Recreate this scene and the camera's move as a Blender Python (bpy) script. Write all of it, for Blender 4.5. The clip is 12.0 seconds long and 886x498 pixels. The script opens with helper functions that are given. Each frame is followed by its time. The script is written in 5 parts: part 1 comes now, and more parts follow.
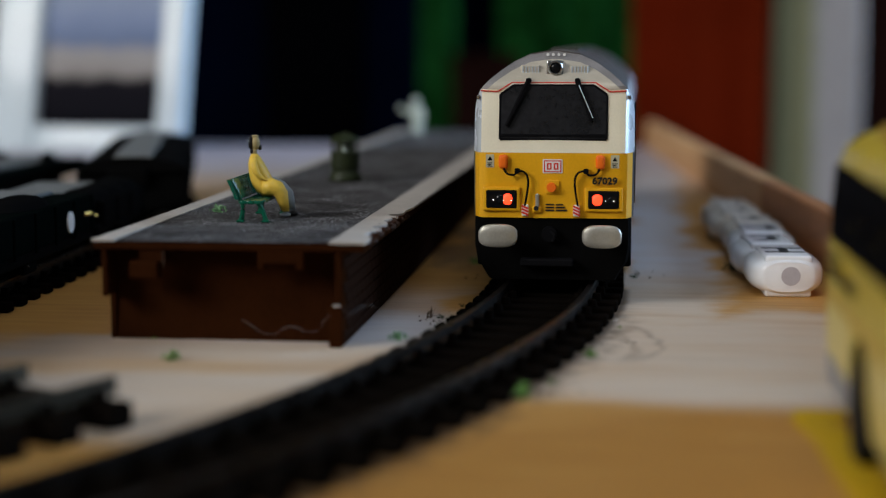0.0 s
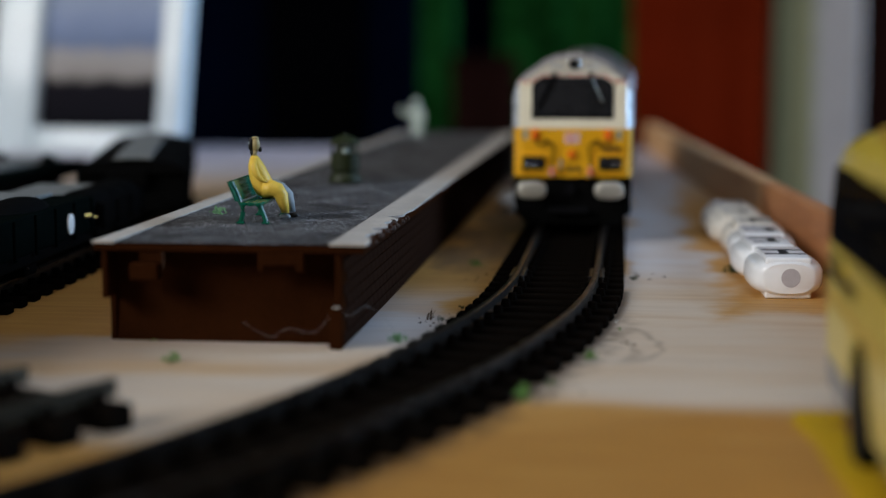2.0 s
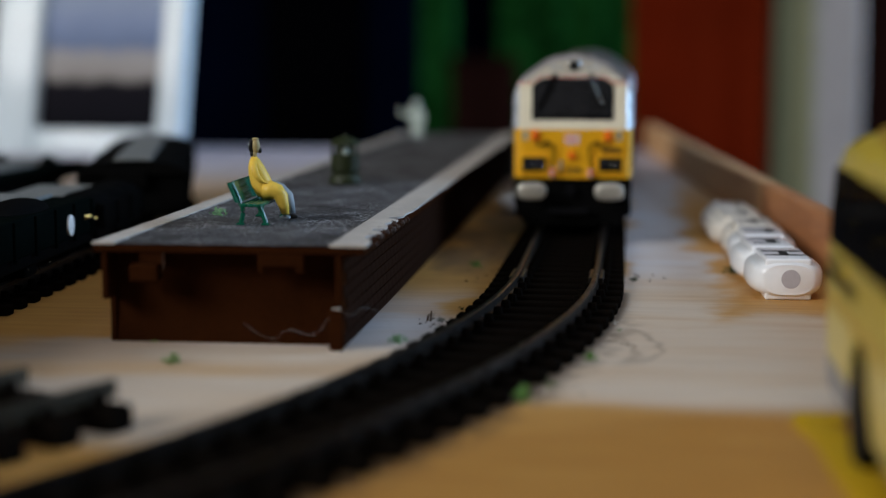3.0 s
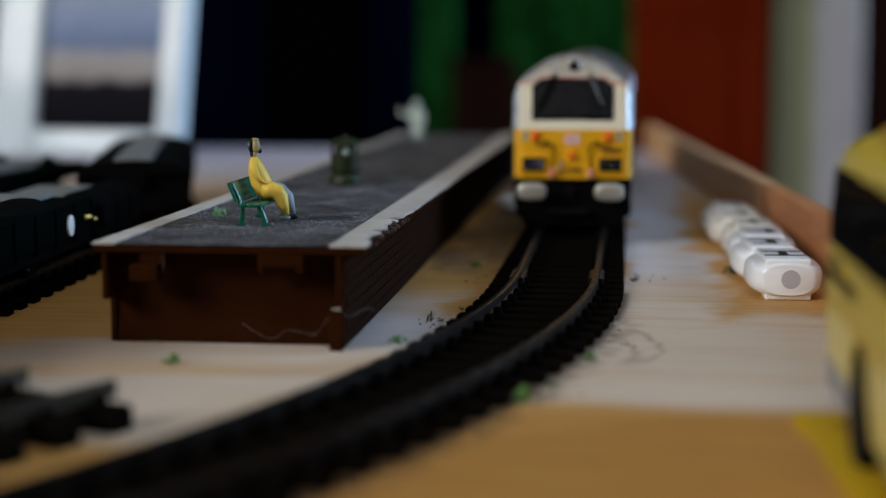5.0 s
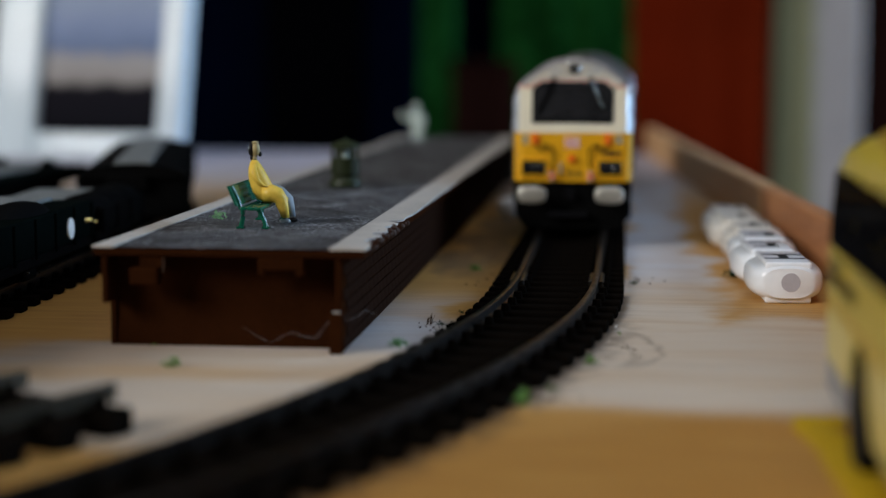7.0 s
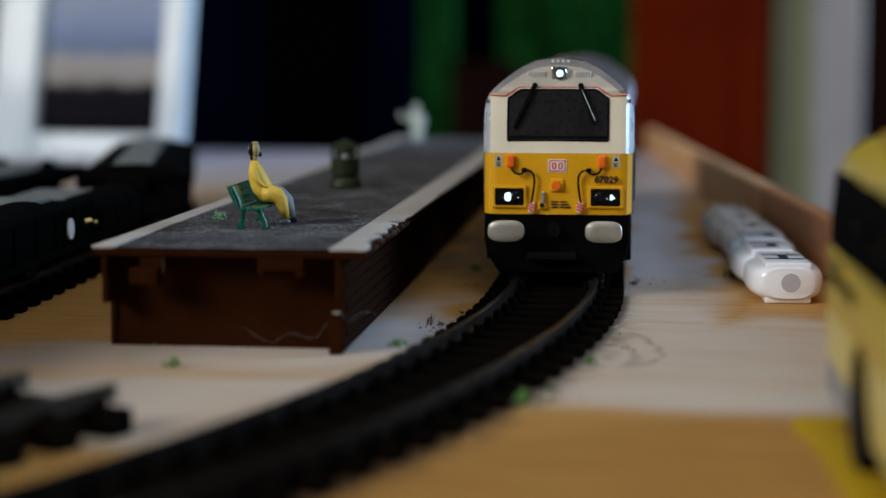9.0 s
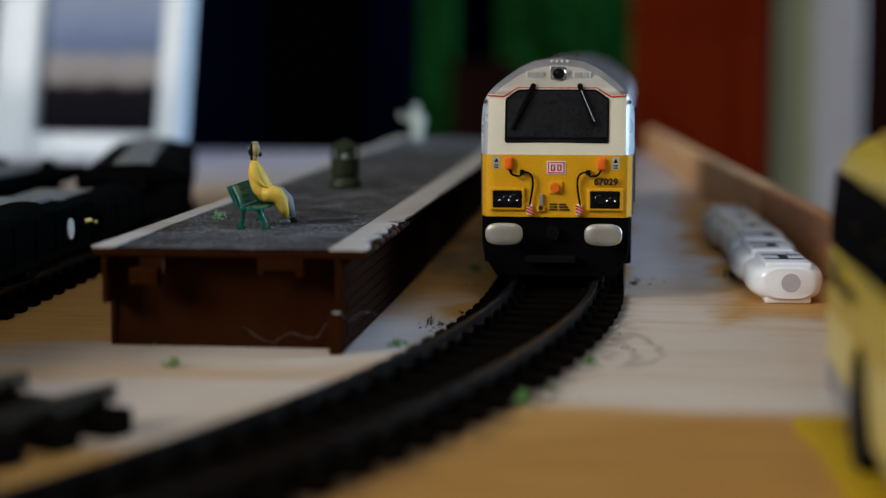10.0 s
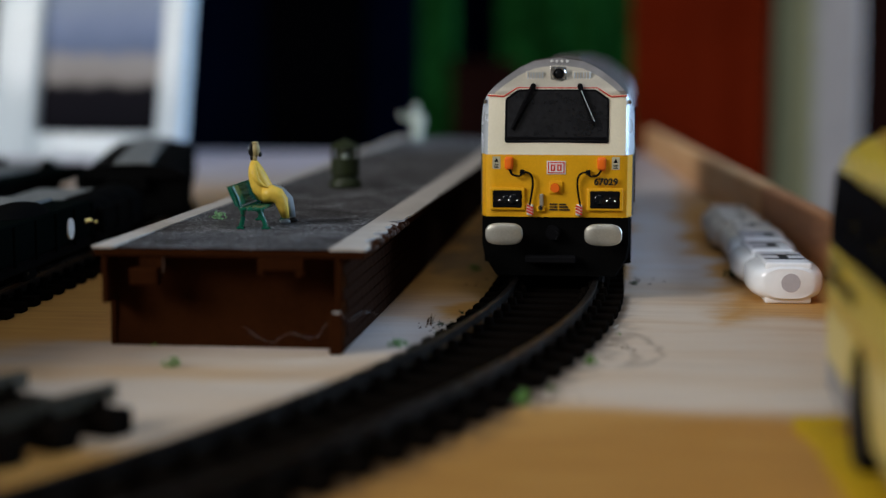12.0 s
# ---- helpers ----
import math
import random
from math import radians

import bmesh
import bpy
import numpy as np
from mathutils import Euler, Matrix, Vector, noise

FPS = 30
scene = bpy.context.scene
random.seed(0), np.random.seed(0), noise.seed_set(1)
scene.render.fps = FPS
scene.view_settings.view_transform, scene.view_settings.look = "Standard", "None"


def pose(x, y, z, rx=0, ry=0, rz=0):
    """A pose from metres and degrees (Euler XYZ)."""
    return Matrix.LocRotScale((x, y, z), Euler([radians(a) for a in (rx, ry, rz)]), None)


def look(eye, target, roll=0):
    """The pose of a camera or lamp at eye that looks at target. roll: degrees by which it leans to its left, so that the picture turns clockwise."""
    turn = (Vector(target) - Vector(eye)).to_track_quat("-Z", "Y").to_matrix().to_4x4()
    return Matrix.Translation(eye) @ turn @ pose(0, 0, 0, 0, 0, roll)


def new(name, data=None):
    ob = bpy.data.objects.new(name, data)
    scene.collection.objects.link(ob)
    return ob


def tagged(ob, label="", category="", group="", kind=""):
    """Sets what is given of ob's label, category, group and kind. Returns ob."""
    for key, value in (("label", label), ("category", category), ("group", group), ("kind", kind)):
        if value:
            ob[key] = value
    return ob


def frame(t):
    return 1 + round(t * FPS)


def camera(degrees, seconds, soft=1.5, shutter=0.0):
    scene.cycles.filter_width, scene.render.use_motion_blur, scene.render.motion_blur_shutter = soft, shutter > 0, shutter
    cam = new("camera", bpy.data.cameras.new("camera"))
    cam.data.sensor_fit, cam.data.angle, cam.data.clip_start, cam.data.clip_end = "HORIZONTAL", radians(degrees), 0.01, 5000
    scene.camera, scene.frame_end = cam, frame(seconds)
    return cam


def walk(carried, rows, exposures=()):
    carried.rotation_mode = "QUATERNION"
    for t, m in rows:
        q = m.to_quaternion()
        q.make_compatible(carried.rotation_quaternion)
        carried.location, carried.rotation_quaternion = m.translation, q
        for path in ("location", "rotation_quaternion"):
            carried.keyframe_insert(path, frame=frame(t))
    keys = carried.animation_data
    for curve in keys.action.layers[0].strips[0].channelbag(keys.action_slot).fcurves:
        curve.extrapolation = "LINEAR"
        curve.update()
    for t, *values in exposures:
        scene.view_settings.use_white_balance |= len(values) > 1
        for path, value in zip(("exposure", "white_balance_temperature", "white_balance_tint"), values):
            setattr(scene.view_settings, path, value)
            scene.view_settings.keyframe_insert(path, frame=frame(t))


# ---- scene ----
cam = camera(29.77, 12.0, 1.2)
cam.data.dof.use_dof = True
cam.data.dof.focus_distance = 0.350
cam.data.dof.aperture_fstop = 9.6


def eye_pose(tilt):
    """The standing camera; tilt in degrees below the level."""
    return pose(0, 0, 0.05365, 90 - tilt, 0, 6.40)


walk(cam, [(0.0, eye_pose(6.904)), (0.5, eye_pose(6.914)), (1.0, eye_pose(6.865)), (1.5, eye_pose(6.846)), (2.0, eye_pose(6.842)), (2.5, eye_pose(6.811)), (3.2, eye_pose(6.801)), (5.0, eye_pose(6.791)), (5.5, eye_pose(6.749)), (6.0, eye_pose(6.694)), (7.0, eye_pose(6.683)), (9.0, eye_pose(6.671)), (12.0, eye_pose(6.671))],
     exposures=[(0.0, 0.16), (12.0, 0.16)])

# ---------------------------------------------------------------- world and lights
world = bpy.data.worlds.new("sky")
scene.world = world
world.use_nodes = True
_n = world.node_tree.nodes
_sky = _n.new("ShaderNodeTexSky")
_sky.sky_type, _sky.sun_disc = "NISHITA", False
_sky.sun_elevation, _sky.sun_rotation = radians(38), radians(110)
_n["Background"].inputs["Strength"].default_value = 0.10
world.node_tree.links.new(_sky.outputs[0], _n["Background"].inputs[0])


def sky_lamp(name, eye, target, w, h, power, colour):
    """Daylight in a window's opening."""
    data = bpy.data.lights.new(name, "AREA")
    data.shape, data.size, data.size_y, data.energy, data.color = "RECTANGLE", w, h, power, colour
    ob = new(name, data)
    ob.matrix_world = look(eye, target)
    return ob


sky_lamp("skylight_light", (0.15, -0.30, 1.62), (-0.02, 0.38, 0), 0.9, 0.8, 5.0, (0.98, 0.985, 1.0))
sky_lamp("window_light_side", (2.12, 1.30, 0.70), (0, 0.45, 0), 1.5, 1.1, 52, (0.46, 0.69, 1.0))
sky_lamp("window_light_behind", (-1.6, -0.96, 1.0), (-0.05, 0.4, 0), 1.1, 0.75, 30, (0.985, 0.972, 0.945))


# ---------------------------------------------------------------- materials
def material(name, build):
    m = bpy.data.materials.new(name)
    m.use_nodes = True
    t = m.node_tree
    b = t.nodes["Principled BSDF"]
    build(t, b)
    return m


def node(t, kind, **values):
    n = t.nodes.new(kind)
    for k, v in values.items():
        n.inputs[k.replace("_", " ")].default_value = v
    return n


def coords(t, stretch=(1, 1, 1), which="Object"):
    c = t.nodes.new("ShaderNodeTexCoord")
    m = t.nodes.new("ShaderNodeMapping")
    m.inputs["Scale"].default_value = stretch
    t.links.new(c.outputs[which], m.inputs["Vector"])
    return m.outputs[0]


def ramp(t, fac, stops):
    r = t.nodes.new("ShaderNodeValToRGB")
    els = r.color_ramp.elements
    while len(els) < len(stops):
        els.new(0.5)
    for e, (p, c) in zip(els, stops):
        e.position, e.color = p, (*c, 1) if len(c) == 3 else c
    t.links.new(fac, r.inputs[0])
    return r.outputs[0]


def plain(name, colour, rough=0.5, metal=0.0, grain=900.0, vary=0.16, bump=0.15, spots=90.0, coat=0.0, spec=0.28):
    """Paint, plastic or metal: two scales of variation and a fine relief."""
    def build(t, b):
        v = coords(t)
        fine = node(t, "ShaderNodeTexNoise", Scale=grain, Detail=4.0)
        wide = node(t, "ShaderNodeTexNoise", Scale=spots, Detail=3.0)
        for n in (fine, wide):
            t.links.new(v, n.inputs["Vector"])
        mix = node(t, "ShaderNodeMath")
        mix.operation = "ADD"
        t.links.new(fine.outputs[0], mix.inputs[0])
        t.links.new(wide.outputs[0], mix.inputs[1])
        half = node(t, "ShaderNodeMath")
        half.operation, half.inputs[1].default_value = "MULTIPLY", 0.5
        t.links.new(mix.outputs[0], half.inputs[0])
        lo = tuple(c * (1 - vary) for c in colour)
        hi = tuple(min(1, c * (1 + vary)) for c in colour)
        t.links.new(ramp(t, half.outputs[0], [(0.3, lo), (0.7, hi)]), b.inputs["Base Color"])
        rr = ramp(t, wide.outputs[0], [(0.3, (rough * 0.8,) * 3), (0.7, (min(1, rough * 1.2),) * 3)])
        t.links.new(rr, b.inputs["Roughness"])
        b.inputs["Metallic"].default_value = metal
        b.inputs["Coat Weight"].default_value = coat
        b.inputs["Specular IOR Level"].default_value = spec
        if spec < 0.2:
            b.inputs["IOR"].default_value = 1.0 + 0.5 * spec
        if bump:
            bp = node(t, "ShaderNodeBump", Strength=bump, Distance=0.0002)
            t.links.new(fine.outputs[0], bp.inputs["Height"])
            t.links.new(bp.outputs[0], b.inputs["Normal"])
    return material(name, build)


def glowing(name, colour, strength):
    def build(t, b):
        b.inputs["Base Color"].default_value = (*colour, 1)
        b.inputs["Emission Color"].default_value = (*colour, 1)
        b.inputs["Emission Strength"].default_value = strength
    return material(name, build)


def wood(name, dark, light, along=(1, 1, 1), scale=60.0, rough=0.5):
    def build(t, b):
        v = coords(t, along)
        n = node(t, "ShaderNodeTexNoise", Scale=scale, Detail=8.0, Roughness=0.62, Distortion=0.6)
        t.links.new(v, n.inputs["Vector"])
        t.links.new(ramp(t, n.outputs[0], [(0.32, dark), (0.68, light)]), b.inputs["Base Color"])
        b.inputs["Roughness"].default_value = rough
        bp = node(t, "ShaderNodeBump", Strength=0.25, Distance=0.0003)
        t.links.new(n.outputs[0], bp.inputs["Height"])
        t.links.new(bp.outputs[0], b.inputs["Normal"])
    return material(name, build)


def board_build(t, b):
    """Plywood: orange-brown with a pale sanded band across it and a pale strip beside the track."""
    v = coords(t, (7, 60, 20))
    g = node(t, "ShaderNodeTexNoise", Scale=6.0, Detail=9.0, Roughness=0.6, Distortion=0.5)
    t.links.new(v, g.inputs["Vector"])
    tan = ramp(t, g.outputs[0], [(0.2, (0.38, 0.178, 0.038)), (0.5, (0.49, 0.25, 0.060)), (0.8, (0.58, 0.33, 0.095))])
    pale = ramp(t, g.outputs[0], [(0.25, (0.565, 0.455, 0.35)), (0.55, (0.62, 0.51, 0.405)), (0.8, (0.66, 0.555, 0.445))])
    c = t.nodes.new("ShaderNodeTexCoord")
    w = node(t, "ShaderNodeTexNoise", Scale=28.0, Detail=4.0)
    t.links.new(c.outputs["Object"], w.inputs["Vector"])
    sep = t.nodes.new("ShaderNodeSeparateXYZ")
    t.links.new(c.outputs["Object"], sep.inputs[0])

    def math(op, a, bb):
        n = t.nodes.new("ShaderNodeMath")
        n.operation = op
        for i, x in enumerate((a, bb)):
            if isinstance(x, float):
                n.inputs[i].default_value = x
            else:
                t.links.new(x, n.inputs[i])
        return n.outputs[0]

    def step(x, a, bb):
        n = t.nodes.new("ShaderNodeMapRange")
        n.inputs["From Min"].default_value, n.inputs["From Max"].default_value = a, bb
        n.interpolation_type = "SMOOTHSTEP"
        t.links.new(x, n.inputs["Value"])
        return n.outputs[0]

    x, y = sep.outputs[0], sep.outputs[1]
    wob = math("MULTIPLY", math("SUBTRACT", w.outputs[0], 0.5), 0.10)
    yw = math("ADD", y, math("MULTIPLY", wob, 0.12))
    yw = math("ADD", yw, math("MULTIPLY", x, 0.16))
    y2 = math("ADD", y, wob)
    x2 = math("ADD", x, math("MULTIPLY", wob, 0.35))
    yw = math("ADD", yw, math("MULTIPLY", step(x, -0.035, -0.070), 0.045))
    y2 = math("ADD", y2, math("MULTIPLY", step(x, -0.085, -0.098), 0.045))
    band = math("MULTIPLY", step(yw, 0.2455, 0.2560), step(y2, 0.352, 0.325))
    strip = math("MULTIPLY", step(x2, -0.004, 0.000), step(x2, 0.024, 0.016))
    strip = math("MULTIPLY", strip, step(y, 0.30, 0.33))
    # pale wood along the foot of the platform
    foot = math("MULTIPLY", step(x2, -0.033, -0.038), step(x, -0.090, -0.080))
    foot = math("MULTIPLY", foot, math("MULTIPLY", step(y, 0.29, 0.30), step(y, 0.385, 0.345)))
    # bluish grey-white on the strip's far part and the platform's foot
    bluish = math("MAXIMUM", math("MULTIPLY", strip, step(y, 0.36, 0.43)), math("MULTIPLY", foot, 0.7))
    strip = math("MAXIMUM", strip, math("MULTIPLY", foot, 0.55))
    tinted = t.nodes.new("ShaderNodeMix")
    tinted.data_type = "RGBA"
    t.links.new(bluish, tinted.inputs[0])
    t.links.new(pale, tinted.inputs[6])
    t.links.new(ramp(t, g.outputs[0], [(0.25, (0.52, 0.52, 0.56)), (0.75, (0.66, 0.66, 0.70))]), tinted.inputs[7])
    # pale wood darkens towards the left: shade painted into its colour
    left_shade = t.nodes.new("ShaderNodeMix")
    left_shade.data_type = "RGBA"
    t.links.new(math("MULTIPLY", step(x2, -0.062, -0.112), 0.85), left_shade.inputs[0])
    t.links.new(tinted.outputs[2], left_shade.inputs[6])
    t.links.new(ramp(t, g.outputs[0], [(0.25, (0.29, 0.25, 0.22)), (0.75, (0.42, 0.37, 0.33))]), left_shade.inputs[7])
    pale = left_shade.outputs[2]
    yb = math("ADD", y, math("MULTIPLY", wob, 0.3))
    # a stripe where the tan wood shows again through the pale band
    bare = math("MULTIPLY", math("MULTIPLY", step(yb, 0.262, 0.268), step(yb, 0.284, 0.272)), step(x, -0.030, -0.070))
    band = math("MULTIPLY", band, math("SUBTRACT", 1.0, math("MULTIPLY", bare, 0.5)))
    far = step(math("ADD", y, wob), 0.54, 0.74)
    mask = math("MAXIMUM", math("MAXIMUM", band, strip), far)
    fleck = node(t, "ShaderNodeTexNoise", Scale=240.0, Detail=3.0)
    t.links.new(c.outputs["Object"], fleck.inputs["Vector"])
    mask = math("MULTIPLY", mask, step(fleck.outputs[0], 0.10, 0.30))
    worn = node(t, "ShaderNodeTexNoise", Scale=3.2, Detail=3.0, Roughness=0.5, Distortion=0.4)
    t.links.new(coords(t, (6, 22, 10)), worn.inputs["Vector"])
    mask = math("MULTIPLY", mask, math("ADD", math("MULTIPLY", step(worn.outputs[0], 0.30, 0.68), 0.26), 0.74))
    mix = t.nodes.new("ShaderNodeMix")
    mix.data_type = "RGBA"
    t.links.new(mask, mix.inputs[0])
    t.links.new(tan, mix.inputs[6])
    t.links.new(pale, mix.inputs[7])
    # far end of the sheet turns pale grey-lilac
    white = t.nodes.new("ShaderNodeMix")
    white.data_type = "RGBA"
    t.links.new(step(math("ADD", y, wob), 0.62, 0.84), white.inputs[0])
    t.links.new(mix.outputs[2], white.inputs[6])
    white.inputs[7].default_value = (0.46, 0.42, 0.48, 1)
    # a dried brown ring beside the track, and soiling along the sleepers
    dx = math("MULTIPLY", math("SUBTRACT", x2, 0.0005), 1.0)
    dy = math("MULTIPLY", math("SUBTRACT", y, 0.303), 0.25)
    rad = math("SQRT", math("ADD", math("MULTIPLY", dx, dx), math("MULTIPLY", dy, dy)), 0.0)
    ring = math("MULTIPLY", step(rad, 0.0022, 0.0040), step(rad, 0.0056, 0.0042))
    ring = math("MULTIPLY", ring, math("ADD", math("MULTIPLY", step(fleck.outputs[0], 0.30, 0.6), 0.25), 0.40))
    ax = math("ADD", x, 0.4538)
    ay = math("SUBTRACT", y, 0.3714)
    arc = math("SQRT", math("ADD", math("MULTIPLY", ax, ax), math("MULTIPLY", ay, ay)), 0.0)
    soil = math("MULTIPLY", step(arc, 0.4535, 0.4540), step(arc, 0.4605, 0.4545))
    soil = math("MULTIPLY", math("MULTIPLY", soil, step(y, 0.345, 0.31)), step(fleck.outputs[0], 0.36, 0.62))
    # shade between the curved track's sleepers, painted into the board colour
    sleeper_shade = math("MULTIPLY", step(arc, 0.4215, 0.4225), step(arc, 0.4550, 0.4530))
    sleeper_shade = math("MULTIPLY", math("MULTIPLY", sleeper_shade, step(y, 0.372, 0.368)), step(fleck.outputs[0], 0.15, 0.35))
    dirt_shade = math("MULTIPLY", math("MAXIMUM", ring, soil), 0.62)
    dirt_shade = math("MAXIMUM", dirt_shade, math("MULTIPLY", sleeper_shade, 0.88))
    # painted shade on the board between the platform and the line
    platform_shade = math("MULTIPLY", step(x2, -0.0490, -0.0440), step(x2, -0.0265, -0.0310))
    platform_shade = math("MULTIPLY", platform_shade, math("MULTIPLY", step(y2, 0.372, 0.430), step(y2, 0.74, 0.62)))
    platform_shade = math("MULTIPLY", platform_shade, math("ADD", math("MULTIPLY", step(fleck.outputs[0], 0.30, 0.62), 0.40), 0.50))
    dirt_shade = math("MAXIMUM", dirt_shade, platform_shade)
    # one brown serves the ring and soiling and the painted shade
    mud_shade = t.nodes.new("ShaderNodeMix")
    mud_shade.data_type = "RGBA"
    t.links.new(dirt_shade, mud_shade.inputs[0])
    t.links.new(white.outputs[2], mud_shade.inputs[6])
    mud_shade.inputs[7].default_value = (0.085, 0.05, 0.028, 1)
    t.links.new(mud_shade.outputs[2], b.inputs["Base Color"])
    b.inputs["Roughness"].default_value = 0.55
    bp = node(t, "ShaderNodeBump", Strength=0.2, Distance=0.0003)
    t.links.new(g.outputs[0], bp.inputs["Height"])
    t.links.new(bp.outputs[0], b.inputs["Normal"])


M_BOARD = material("plywood", board_build)
M_WALL = plain("wall_paint", (0.16, 0.135, 0.105), 0.8, grain=80, spots=4, bump=0.1)
M_CEIL = plain("ceiling_paint", (0.20, 0.195, 0.185), 0.85, grain=60, spots=3)
M_FLOOR = plain("carpet", (0.10, 0.08, 0.065), 0.95, grain=300, spots=5, bump=0.5)
M_UPVC = plain("white_frame", (0.66, 0.76, 0.82), 0.16, grain=50, spots=6, vary=0.05, bump=0.02)
M_NAVY = plain("navy_fabric", (0.0008, 0.0017, 0.007), 0.9, grain=400, spots=6, vary=0.4, spec=0.05)
M_BLACKF = plain("black_fabric", (0.001, 0.001, 0.0015), 0.9, grain=400, spots=6, vary=0.4, spec=0.05)
M_GREENC = plain("green_fabric", (0.009, 0.062, 0.013), 0.9, grain=70, spots=22, vary=0.85, spec=0.05)
M_RED = plain("rust_fabric", (0.125, 0.011, 0.0025), 0.85, grain=120, spots=8, vary=0.3, spec=0.05)
M_BEIGE = plain("beige_trim", (0.26, 0.225, 0.11), 0.6, grain=60, spots=6)
M_PALETRIM = plain("pale_trim", (0.40, 0.345, 0.32), 0.6, grain=60, spots=6)
M_DARKPANEL = plain("dark_brown_panel", (0.014, 0.005, 0.004), 0.7, grain=60, spots=6, spec=0.05)
M_OLDWOOD = wood("stained_wood", (0.27, 0.098, 0.033), (0.46, 0.20, 0.078), (60, 5, 40), 3.0, 0.55)
M_NEWWOOD = wood("raw_wood", (0.55, 0.28, 0.12), (0.76, 0.46, 0.23), (60, 5, 40), 3.0, 0.6)
M_LEGWOOD = wood("leg_wood", (0.30, 0.18, 0.09), (0.45, 0.28, 0.15), (30, 30, 2), 3.0, 0.6)
M_BROWN = plain("brown_plastic", (0.027, 0.0085, 0.0028), 0.42, grain=1500, spots=120, vary=0.25, bump=0.2, spec=0.08)
M_BROWNWALL = plain("brown_moulding", (0.018, 0.0085, 0.0055), 0.5, grain=1500, spots=120, vary=0.3, bump=0.2, spec=0.08)
M_CHIP = plain("rubbed_brown", (0.045, 0.022, 0.013), 0.7, grain=1500, spots=200, vary=0.4, bump=0.5)
M_EDGE = plain("cream_edging", (0.44, 0.40, 0.36), 0.65, grain=2500, spots=150, vary=0.25, bump=0.4)


def tarmac_build(t, b):
    """Dark grit: worn bare patches, pale grains lying thicker in drifts."""
    v = coords(t)
    vor = node(t, "ShaderNodeTexVoronoi", Scale=2600.0)
    n = node(t, "ShaderNodeTexNoise", Scale=55.0, Detail=6.0, Roughness=0.65)
    d = node(t, "ShaderNodeTexNoise", Scale=110.0, Detail=4.0, Distortion=0.8)
    f = node(t, "ShaderNodeTexNoise", Scale=2300.0, Detail=2.0)
    for q in (vor, n, d, f):
        t.links.new(v, q.inputs["Vector"])
    base = ramp(t, n.outputs[0], [(0.30, (0.018, 0.015, 0.013)), (0.5, (0.045, 0.042, 0.042)), (0.72, (0.095, 0.092, 0.095))])
    grit = ramp(t, f.outputs[0], [(0.50, (0, 0, 0)), (0.66, (1, 1, 1))])
    drift = ramp(t, d.outputs[0], [(0.36, (0.12, 0.12, 0.12)), (0.66, (1, 1, 1))])
    mul = t.nodes.new("ShaderNodeMath")
    mul.operation = "MULTIPLY"
    t.links.new(grit, mul.inputs[0])
    t.links.new(drift, mul.inputs[1])
    mix = t.nodes.new("ShaderNodeMix")
    mix.data_type = "RGBA"
    t.links.new(mul.outputs[0], mix.inputs[0])
    t.links.new(base, mix.inputs[6])
    mix.inputs[7].default_value = (0.42, 0.42, 0.44, 1)
    t.links.new(mix.outputs[2], b.inputs["Base Color"])
    b.inputs["Roughness"].default_value = 0.7
    b.inputs["IOR"].default_value = 1.25
    bp = node(t, "ShaderNodeBump", Strength=0.8, Distance=0.0004)
    t.links.new(vor.outputs[0], bp.inputs["Height"])
    t.links.new(bp.outputs[0], b.inputs["Normal"])


M_TARMAC = material("gritted_grey", tarmac_build)
M_SLEEPER = plain("sleeper_plastic", (0.005, 0.0038, 0.003), 0.6, grain=1800, vary=0.35, bump=0.4, spec=0.08)
M_RAIL = plain("dull_rail", (0.014, 0.011, 0.009), 0.34, 0.3, grain=1800, spots=200, vary=0.4, bump=0.1, spec=0.2)
M_RAILNEW = plain("worn_rail", (0.042, 0.034, 0.022), 0.4, 0.6, grain=1800, spots=200, vary=0.3, bump=0.1)
M_BLACK = plain("satin_black", (0.007, 0.007, 0.008), 0.45, grain=1500, vary=0.3, bump=0.1, spec=0.15)
M_MATT = plain("matt_black", (0.004, 0.004, 0.004), 0.8, grain=1500, vary=0.3, bump=0.1, spec=0.15)
M_YELLOW = plain("warning_yellow", (0.80, 0.40, 0.008), 0.42, grain=2200, spots=120, vary=0.07, bump=0.05)
M_CREAM = plain("pearl_cream", (0.84, 0.78, 0.61), 0.42, grain=3000, spots=150, vary=0.06, bump=0.08)
M_SILVER = plain("silver_paint", (0.66, 0.72, 0.78), 0.28, 0.3, grain=3000, spots=150, vary=0.06, bump=0.04)
M_BROW = plain("brow_cream", (0.56, 0.51, 0.42), 0.38, 0.25, grain=3200, spots=260, vary=0.10, bump=0.25)
M_ROOF = plain("roof_grey", (0.115, 0.105, 0.10), 0.45, 0.2, grain=2500, spots=150, vary=0.14, bump=0.12)
M_BUFFER = plain("buffer_silver", (0.50, 0.48, 0.42), 0.40, 0.6, grain=2500, spots=300, vary=0.12, bump=0.1)
M_GLASS = plain("smoked_glass", (0.016, 0.016, 0.018), 0.06, grain=900, spots=120, vary=0.5, bump=0.0, spec=0.5)
M_ORANGE = plain("orange_lens", (0.92, 0.17, 0.015), 0.25, grain=900, vary=0.05, bump=0.0)
M_REDPAINT = plain("red_paint", (0.66, 0.05, 0.03), 0.45, grain=900, vary=0.08, bump=0.0)
M_WHITE = plain("white_paint", (0.80, 0.79, 0.76), 0.45, grain=900, vary=0.05, bump=0.0)
M_INK = plain("black_ink", (0.012, 0.012, 0.012), 0.6, grain=900, vary=0.1, bump=0.0)
